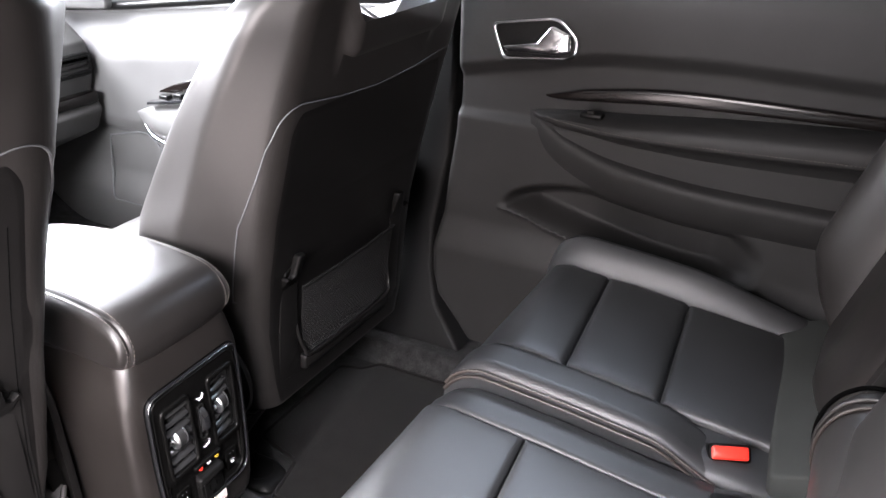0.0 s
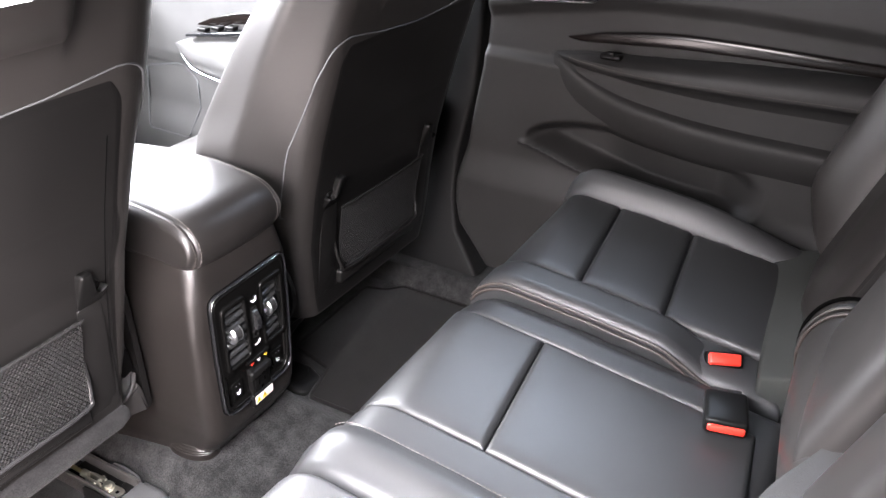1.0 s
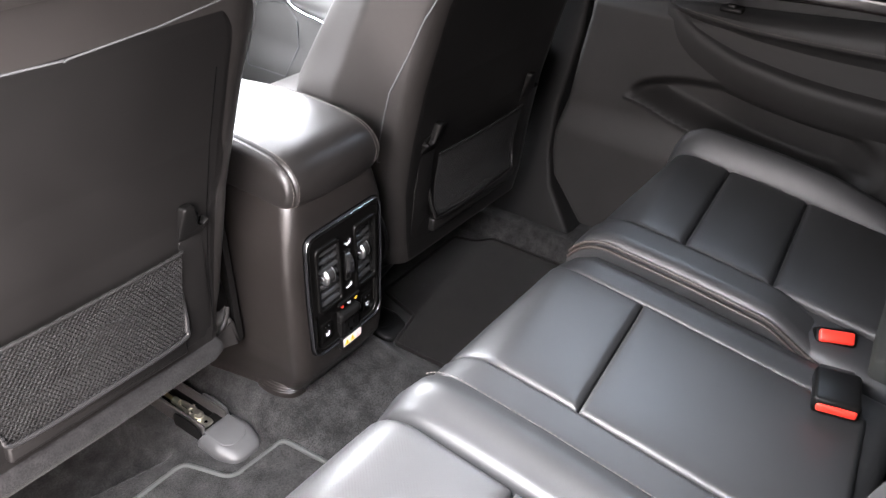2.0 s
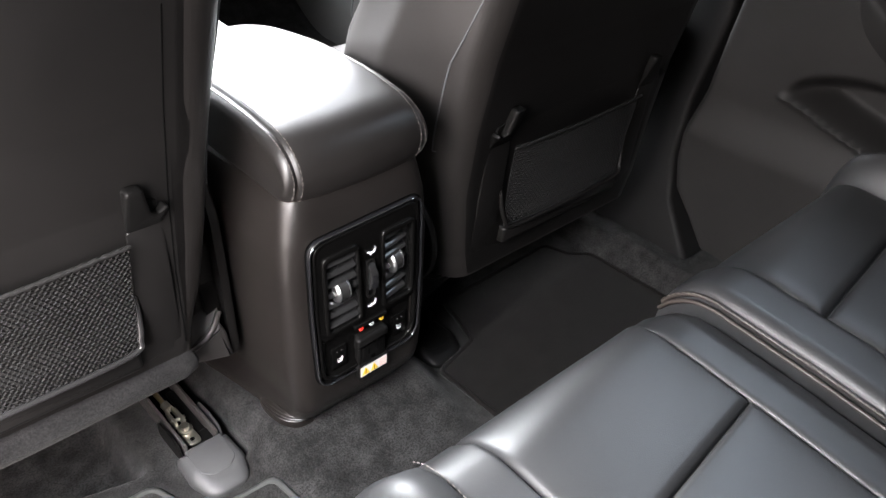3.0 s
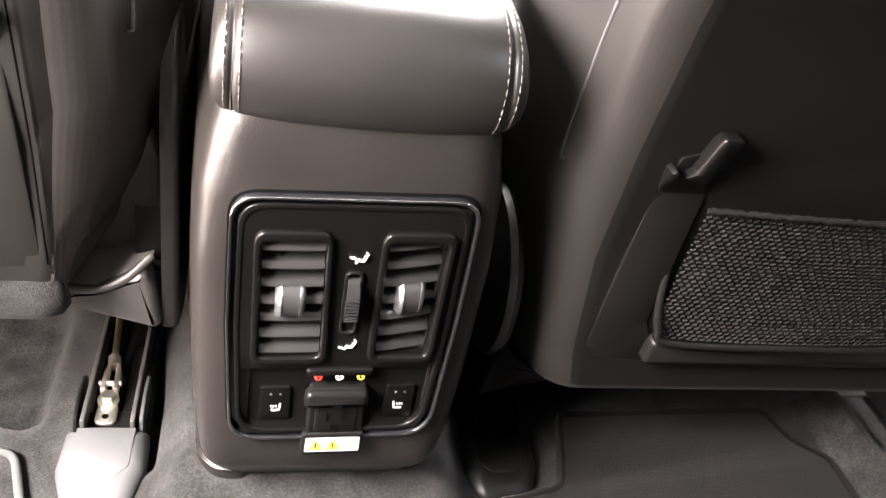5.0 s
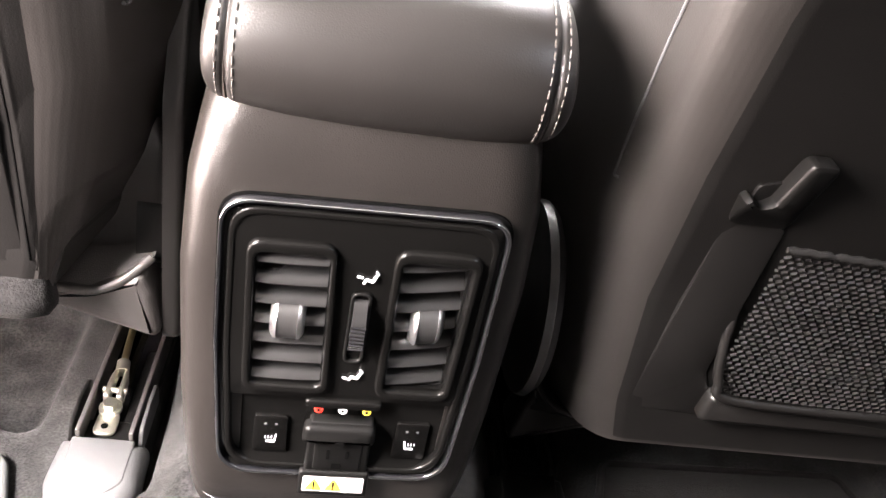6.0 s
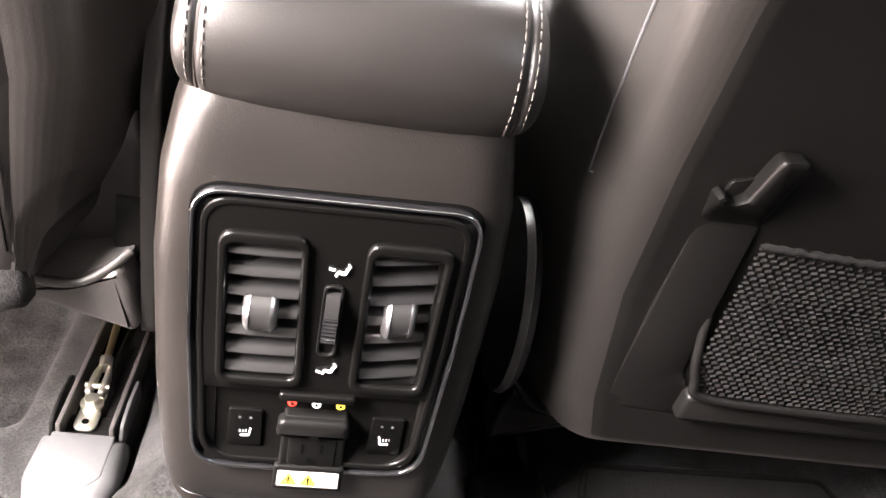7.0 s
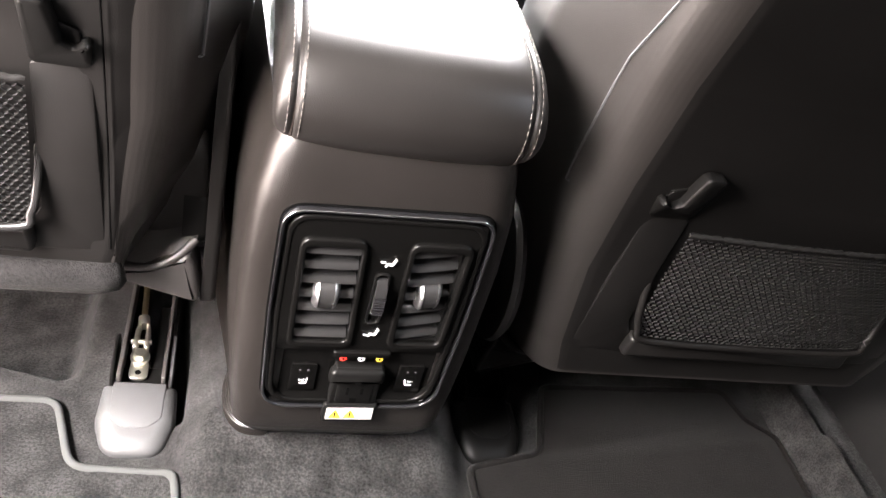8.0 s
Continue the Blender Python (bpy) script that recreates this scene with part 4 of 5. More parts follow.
def console_rear(z):
    return lin([(0.045, 0.042), (0.065, 0.028), (0.085, 0.013), (0.10, 0.004), (0.12, 0.0), (0.36, 0.0), (0.40, 0.006), (0.415, 0.012)], z)


PC0 = 0.004
rings = []
for z in [0.045, 0.055, 0.065, 0.075, 0.085, 0.095, 0.10, 0.11, 0.12, 0.148, 0.150, 0.2, 0.25, 0.3, 0.33, 0.350, 0.352, 0.36, 0.38, 0.395, 0.405, 0.412]:
    w, y0 = console_half(z), console_rear(z)
    flare = 0.03 * sstep(0.12, 0.05, z)
    poly = outline([(-w, y0), (w, y0), (w + 0.02 + flare, y0 + 0.28), (w + 0.03, 0.95), (-w - 0.03, 0.95), (-w - 0.02 - flare, y0 + 0.28)], [0.028, 0.028, 0.1, 0.02, 0.02, 0.1], 8)
    # hollow behind the rear panel
    deep = 0.035 if 0.149 < z < 0.351 else 0.0
    k = max(i for i, p in enumerate(poly[:20]) if p[0] < 0)
    hw = 0.066 if deep else min(0.066, w - 0.028 - PC0 - 0.002)
    poly = poly[:k + 1] + [(-hw + PC0, y0), (-hw + PC0 + 0.0005, y0 + deep), (hw + PC0 - 0.0005, y0 + deep), (hw + PC0, y0)] + poly[k + 1:]
    rings.append([(x, y, z) for x, y in poly])
part("console_body", loft(rings), CONSOLE_PLASTIC, console)
# ribbed scuff pad wrapped round the lower corner
low_line = smooth_path([(-0.106, 0.108, 0), (-0.105, 0.082, 0), (-0.100, 0.058, 0), (-0.090, 0.043, 0), (-0.077, 0.036, 0), (-0.060, 0.032, 0)], 6)
high_line = smooth_path([(-0.097, 0.098, 0), (-0.095, 0.073, 0), (-0.090, 0.048, 0), (-0.081, 0.031, 0), (-0.069, 0.019, 0), (-0.055, 0.011, 0)], 6)


def foot_point(i, q):
    """q runs from the lower lip to the upper edge of the pad."""
    e = i / (len(low_line) - 1)
    swell = math.sin(math.pi * min(1.0, max(0.0, e))) ** 0.5
    p = low_line[i].lerp(high_line[i], q)
    out = (p - Vector((-0.055, 0.11, 0))).normalized() * (0.004 * math.sin(math.pi * min(1.0, q + 0.25)) * swell - 0.006 * (1 - swell))
    return (p.x + out.x, p.y + out.y, 0.057 + 0.030 * q)


n_foot = len(low_line)
foot = [[(x, y, z - 0.012) for x, y, z in [foot_point(i, 0.05)]] + [foot_point(i, q) for q in (0.0, 0.08, 0.2, 0.35, 0.5, 0.65, 0.8, 0.92, 1.0)] for i in range(n_foot)]
ft = part("scuff_foot", loft(foot, caps=False, closed=False), CONSOLE_PLASTIC, console, "ribbed plastic foot")
for k in range(6):
    q = 0.12 + 0.15 * k
    part("foot_rib", tube([foot_point(i, q) for i in range(3 + k, n_foot - 3)], 0.0009, 6), CONSOLE_PLASTIC, ft)

# lid: a side profile swept across, rounded at both sides
prof_top = [(0.024, 0.400), (0.0135, 0.404), (0.006, 0.413), (0.0015, 0.425), (0.0005, 0.439), (0.005, 0.454), (0.017, 0.469), (0.038, 0.480), (0.068, 0.485), (0.10, 0.4885), (0.15, 0.490), (0.22, 0.487), (0.30, 0.476), (0.36, 0.462), (0.42, 0.44), (0.45, 0.415), (0.452, 0.405)]


def lid_ring(x):
    k = abs(x) / 0.0970
    e = (1 - k ** 5) ** 0.2 if k < 1 else 0.0
    dip = 0.0024 * math.exp(-((abs(x) - 0.0840) / 0.0018) ** 2)
    ring = []
    for i, (y, z) in enumerate(prof_top):
        cy, cz = 0.22, 0.405
        s = 1 - 0.16 * (1 - e)
        q = Vector((cy + (y - cy) * (1 - 0.08 * (1 - e)), 0.432 + (z - 0.432) * (0.25 + 0.75 * e)))
        d = Vector((q.x - cy, (q.y - cz) * 2)).normalized()
        q -= d * dip
        ring.append((x, q.x - 0.004 * (1 - k * k) * sstep(0.20, 0.02, q.x), q.y))
    return ring


xs = [-0.0970, -0.0969, -0.0966, -0.0962, -0.0955, -0.094, -0.0925, -0.090, -0.088, -0.0865, -0.0855, -0.0848, -0.0840, -0.0832, -0.0825, -0.0815, -0.080, -0.078, -0.07, -0.05, -0.025, 0.0]
xs = xs + [-x for x in reversed(xs[:-1])]
pts = lambda x: smooth_path([(0, y, z) for _, y, z in lid_ring(x)], 4)
lid = part("armrest_lid", loft([[(x + 0.003, p.y, p.z) for p in pts(x)] for x in xs]), LID_LEATHER, console, "padded black leather lid")
for sx in (-0.0885, -0.0795, 0.0795, 0.0885):
    line = [(sx + 0.003, p.y - 0.0006, p.z + 0.0006) for p in pts(sx)][3:46]
    stitches(line, 0.0044, 0.0022, 0.00055, THREAD, lid)
for sx in (-0.0840, 0.0840):
    part("lid_seam", tube([(sx + 0.003, p.y + 0.001, p.z - 0.001) for p in pts(sx)][2:46], 0.0014, 6), PIPING, lid)

# rear panel: outline in x and z, depth towards the back
PC = 0.004


def lay(u, v, d):
    return (u + PC, -d, v + 0.04 * u)


pan = outline([(-0.0835, 0.3635), (0.079, 0.3635), (0.0795, 0.26), (0.0755, 0.1435), (-0.0795, 0.1435), (-0.0840, 0.26)], [0.019, 0.019, 0.05, 0.026, 0.026, 0.05], 8)


def panel_sheet():
    """The panel face with two vent openings and a sunken lower field."""
    zs = [(0.150, 0.005), (0.1535, 0.004), (0.160, -0.001), (0.2125, -0.001), (0.2165, 0.0045), (0.232, 0.005), (0.331, 0.005), (0.344, 0.005), (0.3565, 0.0045)]
    verts, faces = [], []
    for z, d in zs:
        wide = lin([(0.1435, 0.071), (0.26, 0.0765), (0.3635, 0.0755)], z)
        edge = d if z > 0.215 else max(d, 0.003)
        for x in (-wide - 0.0005, -wide + 0.002, -0.064, -0.0155, 0.0185, 0.063, wide - 0.0065, wide - 0.0035):
            verts.append(lay(x, z, edge if abs(x) > 0.064 and x not in (-wide + 0.002, wide - 0.0065) else d))
    n = 8
    for j in range(len(zs) - 1):
        for i in range(n - 1):
            if j == 5 and i in (2, 4):
                continue
            faces.append((j * n + i, j * n + i + 1, (j + 1) * n + i + 1, (j + 1) * n + i))
    return verts, faces


panel = part("rear_panel", panel_sheet(), PANEL_BLACK, console, "black rear control panel")
part("panel_gap", frame_ring(scaled(pan, -0.0014), scaled(pan, 0.0012), -0.003, 0.0012, lay, 0.0005), HOLE, panel)
part("rim_channel", frame_ring(scaled(pan, 0.0008), scaled(pan, 0.0062), -0.004, 0.0012, lay, 0.0005), GLOSS, panel)
part("panel_rim", frame_ring(pan, scaled(pan, 0.0024), -0.003, 0.0066, lay, 0.0022), GLOSS, panel, "gloss black rim with a bright edge")
part("rim_highlight", tube([lay(u, v, 0.0062) for u, v in scaled(pan, 0.0006)], 0.00060, 8, closed=True), CHROME, panel, "thin bright bead")
part("plate_edge", frame_ring(scaled(pan, 0.0050), scaled(pan, 0.0098), -0.003, 0.0058, lay, 0.0028), PANEL_BLACK, panel)

def air_vent(outer, inner, tab_u, yaw):
    """A vent with bowed louvres; yaw sinks the louvres towards one side."""
    out, inn = outline(outer, 0.010, 6), outline(inner, 0.006, 6)
    v = part("air_vent", frame_ring(out, inn, -0.006, 0.0088, lay, 0.0032), PANEL_BLACK, panel, "black air vent")
    part("vent_well", slab(inn, -0.030, -0.028, lay), HOLE, v)
    part("vent_liner", frame_ring(inn, scaled(inn, 0.0012), -0.028, -0.001, lay, 0.0004), HARD, v)
    sink = lambda u: yaw * (u - inner[3][0])
    for i in range(7):
        z = 0.2368 + 0.0149 * i
        f = (0.329 - z) / 0.099
        u0 = inner[0][0] + (inner[3][0] - inner[0][0]) * f + 0.0006
        u1 = inner[1][0] + (inner[2][0] - inner[1][0]) * f - 0.0006
        rings = []
        for j in range(9):
            q = j / 8
            u = u0 + (u1 - u0) * q
            bow = 1 - (2 * q - 1) ** 2
            f0 = 0.0060 + 0.0005 * bow - sink(u)
            half = 0.0042 + 0.0002 * bow
            rings.append([lay(u, z + 0.0064, -0.016 - sink(u)), lay(u, z + 0.0018, f0 - 0.006), lay(u, z - half + 0.0022, f0 - 0.0006), lay(u, z - half + 0.0010, f0), lay(u, z - half, f0 - 0.0006), lay(u, z + 0.0046, -0.016 - sink(u))])
        part("vent_slat", loft(rings), SATIN, v)

    def barrel(a, b, ra, rb, ha, hb):
        rings = []
        for k in range(6):
            q = k / 5
            u, r, h = a + (b - a) * q, ra + (rb - ra) * q * q, ha + (hb - ha) * q * q
            arc = [radians(-78 + 156 * m / 14) for m in range(15)]
            rings.append([lay(u, 0.2805 + h * math.sin(t), 0.0025 + r * math.cos(t) - sink(u)) for t in arc] + [lay(u, 0.2805 + h * 0.6, 0.0 - sink(u)), lay(u, 0.2805 - h * 0.6, 0.0 - sink(u))])
        return loft(rings)

    tab = part("vent_tab", barrel(tab_u - 0.0062, tab_u + 0.0062, 0.0115, 0.0115, 0.0135, 0.0135), TAB_GREY, v, "grey sliding vent tab")
    for k in (-1, 1):
        part("chrome_edge", barrel(tab_u + k * 0.0061, tab_u + k * 0.0102, 0.0122, 0.0060, 0.0138, 0.0105), TAB_CHROME, tab, "chrome side of the tab")
    return v


air_vent([(-0.0680, 0.3385), (-0.0170, 0.3385), (-0.0115, 0.2225), (-0.0665, 0.2225)], [(-0.0625, 0.3300), (-0.0205, 0.3300), (-0.0175, 0.2295), (-0.0612, 0.2295)], -0.0415, 0.0)
air_vent([(0.0155, 0.3385), (0.0665, 0.3385), (0.0655, 0.2225), (0.0165, 0.2225)], [(0.0205, 0.3300), (0.0615, 0.3300), (0.0605, 0.2295), (0.0225, 0.2295)], 0.0415, 0.20)

# blower slider between the vents
well = outline([(-0.0062, 0.306), (0.0062, 0.306), (0.0062, 0.251), (-0.0062, 0.251)], 0.005)
part("slider_well", frame_ring(well, scaled(well, 0.0018), 0.003, 0.0075, lay, 0.001), HARD, panel)
whl = part("thumb_wheel", [(v, f) for v, f in [warp(tube([(PC - 0.0042, 0, 0), (PC + 0.0042, 0, 0)], 1.0, 28), lambda x, y, z: (x, 0.0005 - y * 0.0165, 0.2810 + z * 0.0205))]][0], SATIN, panel, "ribbed thumb wheel")
for i in range(7):
    z = 0.270 + 0.0028 * i
    part("wheel_rib", tube([(PC - 0.0044, -0.0156, z), (PC + 0.0044, -0.0156, z)], 0.0008, 6), GLOSS, whl)


def seated_figure(cx, cz, k, arrow):
    """The small airflow pictogram: head, body, legs and an air arrow."""
    q = lambda u, v, d=0: lay(cx + u * k, cz + v * k, 0.0062)
    g = [tube([q(0.0048, 0.0040), q(0.0052, 0.0044)], 0.0016 * k, 8), tube([q(0.0044, 0.0022), q(0.0028, -0.0018)], 0.0011 * k, 6), tube([q(0.0028, -0.0018), q(-0.0012, -0.0008)], 0.0010 * k, 6), tube([q(-0.0012, -0.0008), q(-0.0022, -0.0036)], 0.0009 * k, 6)]
    if arrow:
        g.append(tube([q(-0.0066, 0.0012), q(-0.0030, 0.0004)], 0.0008 * k, 6))
    else:
        g.append(tube([q(-0.0066, -0.0016), q(-0.0034, -0.0026)], 0.0008 * k, 6))
    part("airflow_pictogram", join(*g), WHITE, panel, "white airflow pictogram")


seated_figure(0.002, 0.3165, 1.0, True)
seated_figure(0.002, 0.2395, 1.0, False)

# media jacks
shelf = outline([(-0.026, 0.2175), (0.024, 0.2175), (0.023, 0.2105), (-0.025, 0.2105)], 0.003)
part("jack_shelf", slab(shelf, 0.003, 0.0085, lay, 0.002), PANEL_BLACK, panel)
for cx, m, nm in ((-0.0165, RED, "red jack"), (-0.001, WHITE, "white jack"), (0.0145, YELLOW, "yellow jack")):
    jk = part("media_jack", tube([lay(cx, 0.2095, 0.004), lay(cx, 0.2095, 0.0078)], 0.0029, 14), m, panel, nm)
    part("jack_pin_hole", tube([lay(cx, 0.2095, 0.007), lay(cx, 0.2095, 0.0084)], 0.0011, 10), GLOSS, jk)

# seat heater buttons
for cx in (-0.046, 0.048):
    bt = outline([(cx - 0.011, 0.194), (cx + 0.011, 0.194), (cx + 0.0115, 0.160), (cx - 0.0115, 0.160)], 0.002)
    hb = part("heater_button", slab(bt, -0.002, 0.0012, lay, 0.0007), PANEL_BLACK, panel, "seat heater button")
    for k in (-1, 1):
        part("button_led", tube([lay(cx + k * 0.0035, 0.187, 0.0008), lay(cx + k * 0.0035, 0.187, 0.0016)], 0.0009, 8), TRACK_COVER, hb)
    s = 1 if cx > 0 else -1
    g = [tube([lay(cx + s * -0.004, 0.177, 0.0015), lay(cx + s * -0.003, 0.1705, 0.0015)], 0.0006, 6), tube([lay(cx + s * -0.003, 0.1705, 0.0015), lay(cx + s * 0.0025, 0.1705, 0.0015)], 0.0007, 6)]
    g += [tube([lay(cx + s * (-0.001 + 0.002 * i), 0.1735, 0.0015), lay(cx + s * (-0.001 + 0.002 * i), 0.1755, 0.0015)], 0.0003, 5) for i in range(3)]
    part("heater_pictogram", join(*g), WHITE, hb, "white heated seat pictogram")

# power outlet with its flap and warning label
ot = outline([(-0.021, 0.197), (0.021, 0.197), (0.0215, 0.147), (-0.0215, 0.147)], 0.003)
outlet = part("power_outlet", slab(ot, -0.003, 0.0075, lay, 0.002), HARD, panel, "black power outlet")
face = outline([(-0.016, 0.186), (0.016, 0.186), (0.016, 0.152), (-0.016, 0.152)], 0.004)
part("outlet_face", slab(face, 0.006, 0.0085, lay, 0.001), HARD, outlet)
cap = outline([(-0.0245, 0.1965), (0.0225, 0.1965), (0.0230, 0.1815), (-0.0250, 0.1815)], [0.006, 0.006, 0.002, 0.002])
part("flap_hinge", slab(cap, 0.003, 0.0125, lay, 0.004), HARD, outlet, "rounded hinge cover")
slot = lambda u0, u1, v0, v1, d: slab([(u0, v0), (u1, v0), (u1, v1), (u0, v1)], d - 0.001, d, lay)
for cx, w, z0, z1 in ((-0.0064, 0.0011, 0.164, 0.1725), (0.0064, 0.0011, 0.165, 0.172)):
    part("socket_slot", slot(cx - w, cx + w, z0, z1, 0.0089), HOLE, outlet)
part("ground_hole", slot(-0.0030, 0.0030, 0.1545, 0.1595, 0.0089), HOLE, outlet)
part("hinge_notch", slot(-0.0030, 0.0030, 0.1818, 0.1848, 0.0129), HOLE, outlet)
flap = outline([(-0.0240, 0.1515), (0.0235, 0.1515), (0.0238, 0.1270), (-0.0243, 0.1270)], 0.003)
fl = part("outlet_flap", slab(flap, 0.001, 0.0100, lay, 0.002), HARD, outlet, "open outlet flap")
stk = outline([(-0.0210, 0.1475), (0.0205, 0.1475), (0.0207, 0.1325), (-0.0212, 0.1325)], 0.0012)
part("warning_label", slab(stk, 0.0097, 0.0104, lay), LABEL_WHITE, fl, "white label with yellow warning triangles")
for cx in (-0.0133, 0.0000):
    tri = outline([(cx - 0.0060, 0.1343), (cx + 0.0060, 0.1343), (cx, 0.1463)], 0.0008)
    part("warning_triangle", slab(tri, 0.0103, 0.0108, lay), YELLOW, fl)
    part("triangle_mark", slot(cx - 0.0006, cx + 0.0006, 0.1375, 0.1428, 0.0111), GLOSS, fl)
    part("triangle_dot", slot(cx - 0.0006, cx + 0.0006, 0.1354, 0.1366, 0.0111), GLOSS, fl)
for i in range(4):
    part("label_bar", slot(0.0085, 0.0185, 0.1345 + 0.0031 * i, 0.1359 + 0.0031 * i, 0.0107), PALE_RED, fl)

# ---- rear seats ----
def drop(y, front=-0.255, r=0.07):
    """The front roll of a cushion."""
    d = front - y
    return 0.0 if d >= r else r - math.sqrt(max(0.0, r * r - (r - d) ** 2)) * 1.0


def cushion_z(y):
    return lin([(-0.80, 0.292), (-0.72, 0.298), (-0.60, 0.312), (-0.45, 0.330), (-0.33, 0.340), (-0.2, 0.340)], y)


def pad(name, x0, x1, y0, y1, lift, mat, parent, label="", r=0.014, crown=0.006, depth=0.10, shear=0.0, front=-0.262, n=16, m=18, side=None):
    def top(x, y):
        z = cushion_z(y) + lift - drop(y, front)
        if side:
            z += side(x, y)
        return z
    g = pillow(x0, x1, y0, y1, top, r, depth, n, m, crown)
    if shear:
        xm = (x0 + x1) / 2
        g = warp(g, lambda x, y, z: (x, y + shear * (x - xm) * sstep(-0.27, -0.31, y), z))
    return part(name, g, mat, parent, label)


seat_r = thing("rear_seat", "black leather single rear seat with three quilted panels", "car seat", "rear seats", at=(0.43, -0.5, 0.17))
base = pillow(0.212, 0.640, -0.74, -0.262, lambda x, y: cushion_z(y) - 0.009 - drop(y, -0.270), 0.03, 0.13)
part("cushion_base", base, LEATHER, seat_r)
sh = 0.11
for y0, y1 in ((-0.3965, -0.262), (-0.5315, -0.3975), (-0.720, -0.5325)):
    pad("insert_panel", 0.289, 0.572, y0, y1, 0.0, LEATHER, seat_r, "padded leather insert panel", shear=sh, r=0.011, crown=0.007)
bol = lambda x, y: 0.038 * math.exp(-((x - 0.605) / 0.03) ** 2) * sstep(-0.78, -0.50, y)
pad("outer_bolster", 0.570, 0.648, -0.735, -0.258, 0.004, LEATHER, seat_r, "raised outer bolster", r=0.03, crown=0.0, side=bol)
fade = lambda x, y: -0.030 * sstep(-0.555, -0.655, y)
pad("inner_bolster", 0.214, 0.288, -0.665, -0.258, 0.010, LEATHER, seat_r, "rounded inner bolster", r=0.018, crown=0.002, side=fade)
edge_line = [(0.640, y, cushion_z(y) + bol(0.640, y) - drop(y, -0.262) - 0.012) for y in [-0.70 + 0.0105 * i for i in range(41)]]
part("bolster_piping", tube(edge_line, 0.0028, 8), LEATHER, seat_r)
for off, rad in ((0.0, 0.0026), (0.0075, 0.0026)):
    ln = [(0.212 - off * 0.5, y, cushion_z(y) - off - drop(y, -0.260) + fade(0, y)) for y in [-0.643 + 0.0085 * i for i in range(45)]]
    part("side_piping", tube(ln, rad, 8), PIPING, seat_r, "doubled brown piping")
ln = [(0.2085, y, cushion_z(y) - drop(y, -0.260) + 0.0035 + fade(0, y)) for y in [-0.64 + 0.0085 * i for i in range(44)]]
stitches(ln, 0.004, 0.003, 0.0007, DARK_THREAD, seat_r)

seat_l = thing("rear_seat", "black leather double rear seat with perforated outer insert", "car seat", "rear seats", at=(-0.2, -0.5, 0.17))
base = pillow(-0.645, 0.205, -0.76, -0.262, lambda x, y: cushion_z(y) - 0.018 - drop(y, -0.272), 0.03, 0.13)
part("cushion_base", base, LEATHER, seat_l)
pad("insert_panel", -0.103, 0.133, -0.4375, -0.266, -0.006, LEATHER, seat_l, "smooth centre insert", crown=0.005, shear=0.12, r=0.009)
pad("insert_panel", -0.103, 0.133, -0.735, -0.4385, -0.006, LEATHER, seat_l, "smooth centre insert", crown=0.006, shear=0.12, r=0.009)
pad("side_strip", 0.134, 0.206, -0.68, -0.266, -0.008, LEATHER, seat_l, "narrow side strip", r=0.008, crown=0.0, side=lambda x, y: -0.012 * sstep(0.17, 0.206, x))
pad("side_strip", -0.1565, -0.104, -0.735, -0.266, -0.006, LEATHER, seat_l, "narrow side strip", r=0.006, crown=0.001)
ridge = lambda x, y: 0.014 * math.exp(-((x + 0.195) / 0.03) ** 2)
pad("inner_bolster", -0.243, -0.1575, -0.735, -0.255, 0.0, LEATHER, seat_l, "rounded bolster", r=0.012, crown=0.004, side=ridge)
pad("perforated_insert", -0.545, -0.246, -0.455, -0.252, 0.002, PERF, seat_l, "perforated leather insert", crown=0.006)
pad("perforated_insert", -0.545, -0.246, -0.735, -0.459, 0.002, PERF, seat_l, "perforated leather insert", crown=0.006)
pad("outer_bolster", -0.645, -0.548, -0.735, -0.255, 0.004, LEATHER, seat_l, "raised outer bolster", r=0.03, crown=0.0, side=lambda x, y: 0.03 * math.exp(-((x + 0.605) / 0.03) ** 2))
ln = [(-0.1605, y, cushion_z(y) + ridge(-0.1605, y) - drop(y, -0.256) - 0.001) for y in [-0.70 + 0.009 * i for i in range(48)]]
stitches(ln, 0.004, 0.0026, 0.0007, THREAD, seat_l)


# backrests lean back from the cushions
def lean(x, s, d, foot=None, z0=0.30, slope=0.36):
    """s up the backrest, d out of its face."""
    c = 1 / math.sqrt(1 + slope * slope)
    foot = lin([(0.21, -0.748), (0.30, -0.742), (0.40, -0.717)], x) if x > 0.2049 else -0.762
    return (x, foot - s * slope * c + d * c, z0 + s * c + d * slope * c)


def back_pad(name, x0, x1, s0, s1, lift, mat, parent, label="", r=0.03, crown=0.008, depth=0.10, side=None, n=14, m=20):
    g = pillow(x0, x1, s0, s1, lambda x, s: lift + (side(x, s) if side else 0.0), r, depth, n, m, crown)
    return part(name, warp(g, lambda x, s, d: lean(x, s, d)), mat, parent, label)


# rear backrests take the browner leather for the warm light on them
back_pad("backrest", 0.21, 0.645, 0.0, 0.62, 0.0, WARM_LEATHER, seat_r, "black leather backrest", r=0.05)
back_pad("backrest_insert", 0.30, 0.565, 0.02, 0.56, 0.012, WARM_LEATHER, seat_r, "padded backrest insert")
obs = lambda x, s: 0.066 * math.exp(-((x - 0.615) / 0.042) ** 2) * sstep(0.0, 0.14, s)
back_pad("backrest_bolster", 0.562, 0.655, 0.03, 0.60, 0.016, WARM_LEATHER, seat_r, "side bolster", r=0.03, side=obs)
back_pad("backrest_bolster", 0.212, 0.305, 0.03, 0.60, 0.006, WARM_LEATHER, seat_r, "side bolster", r=0.035)
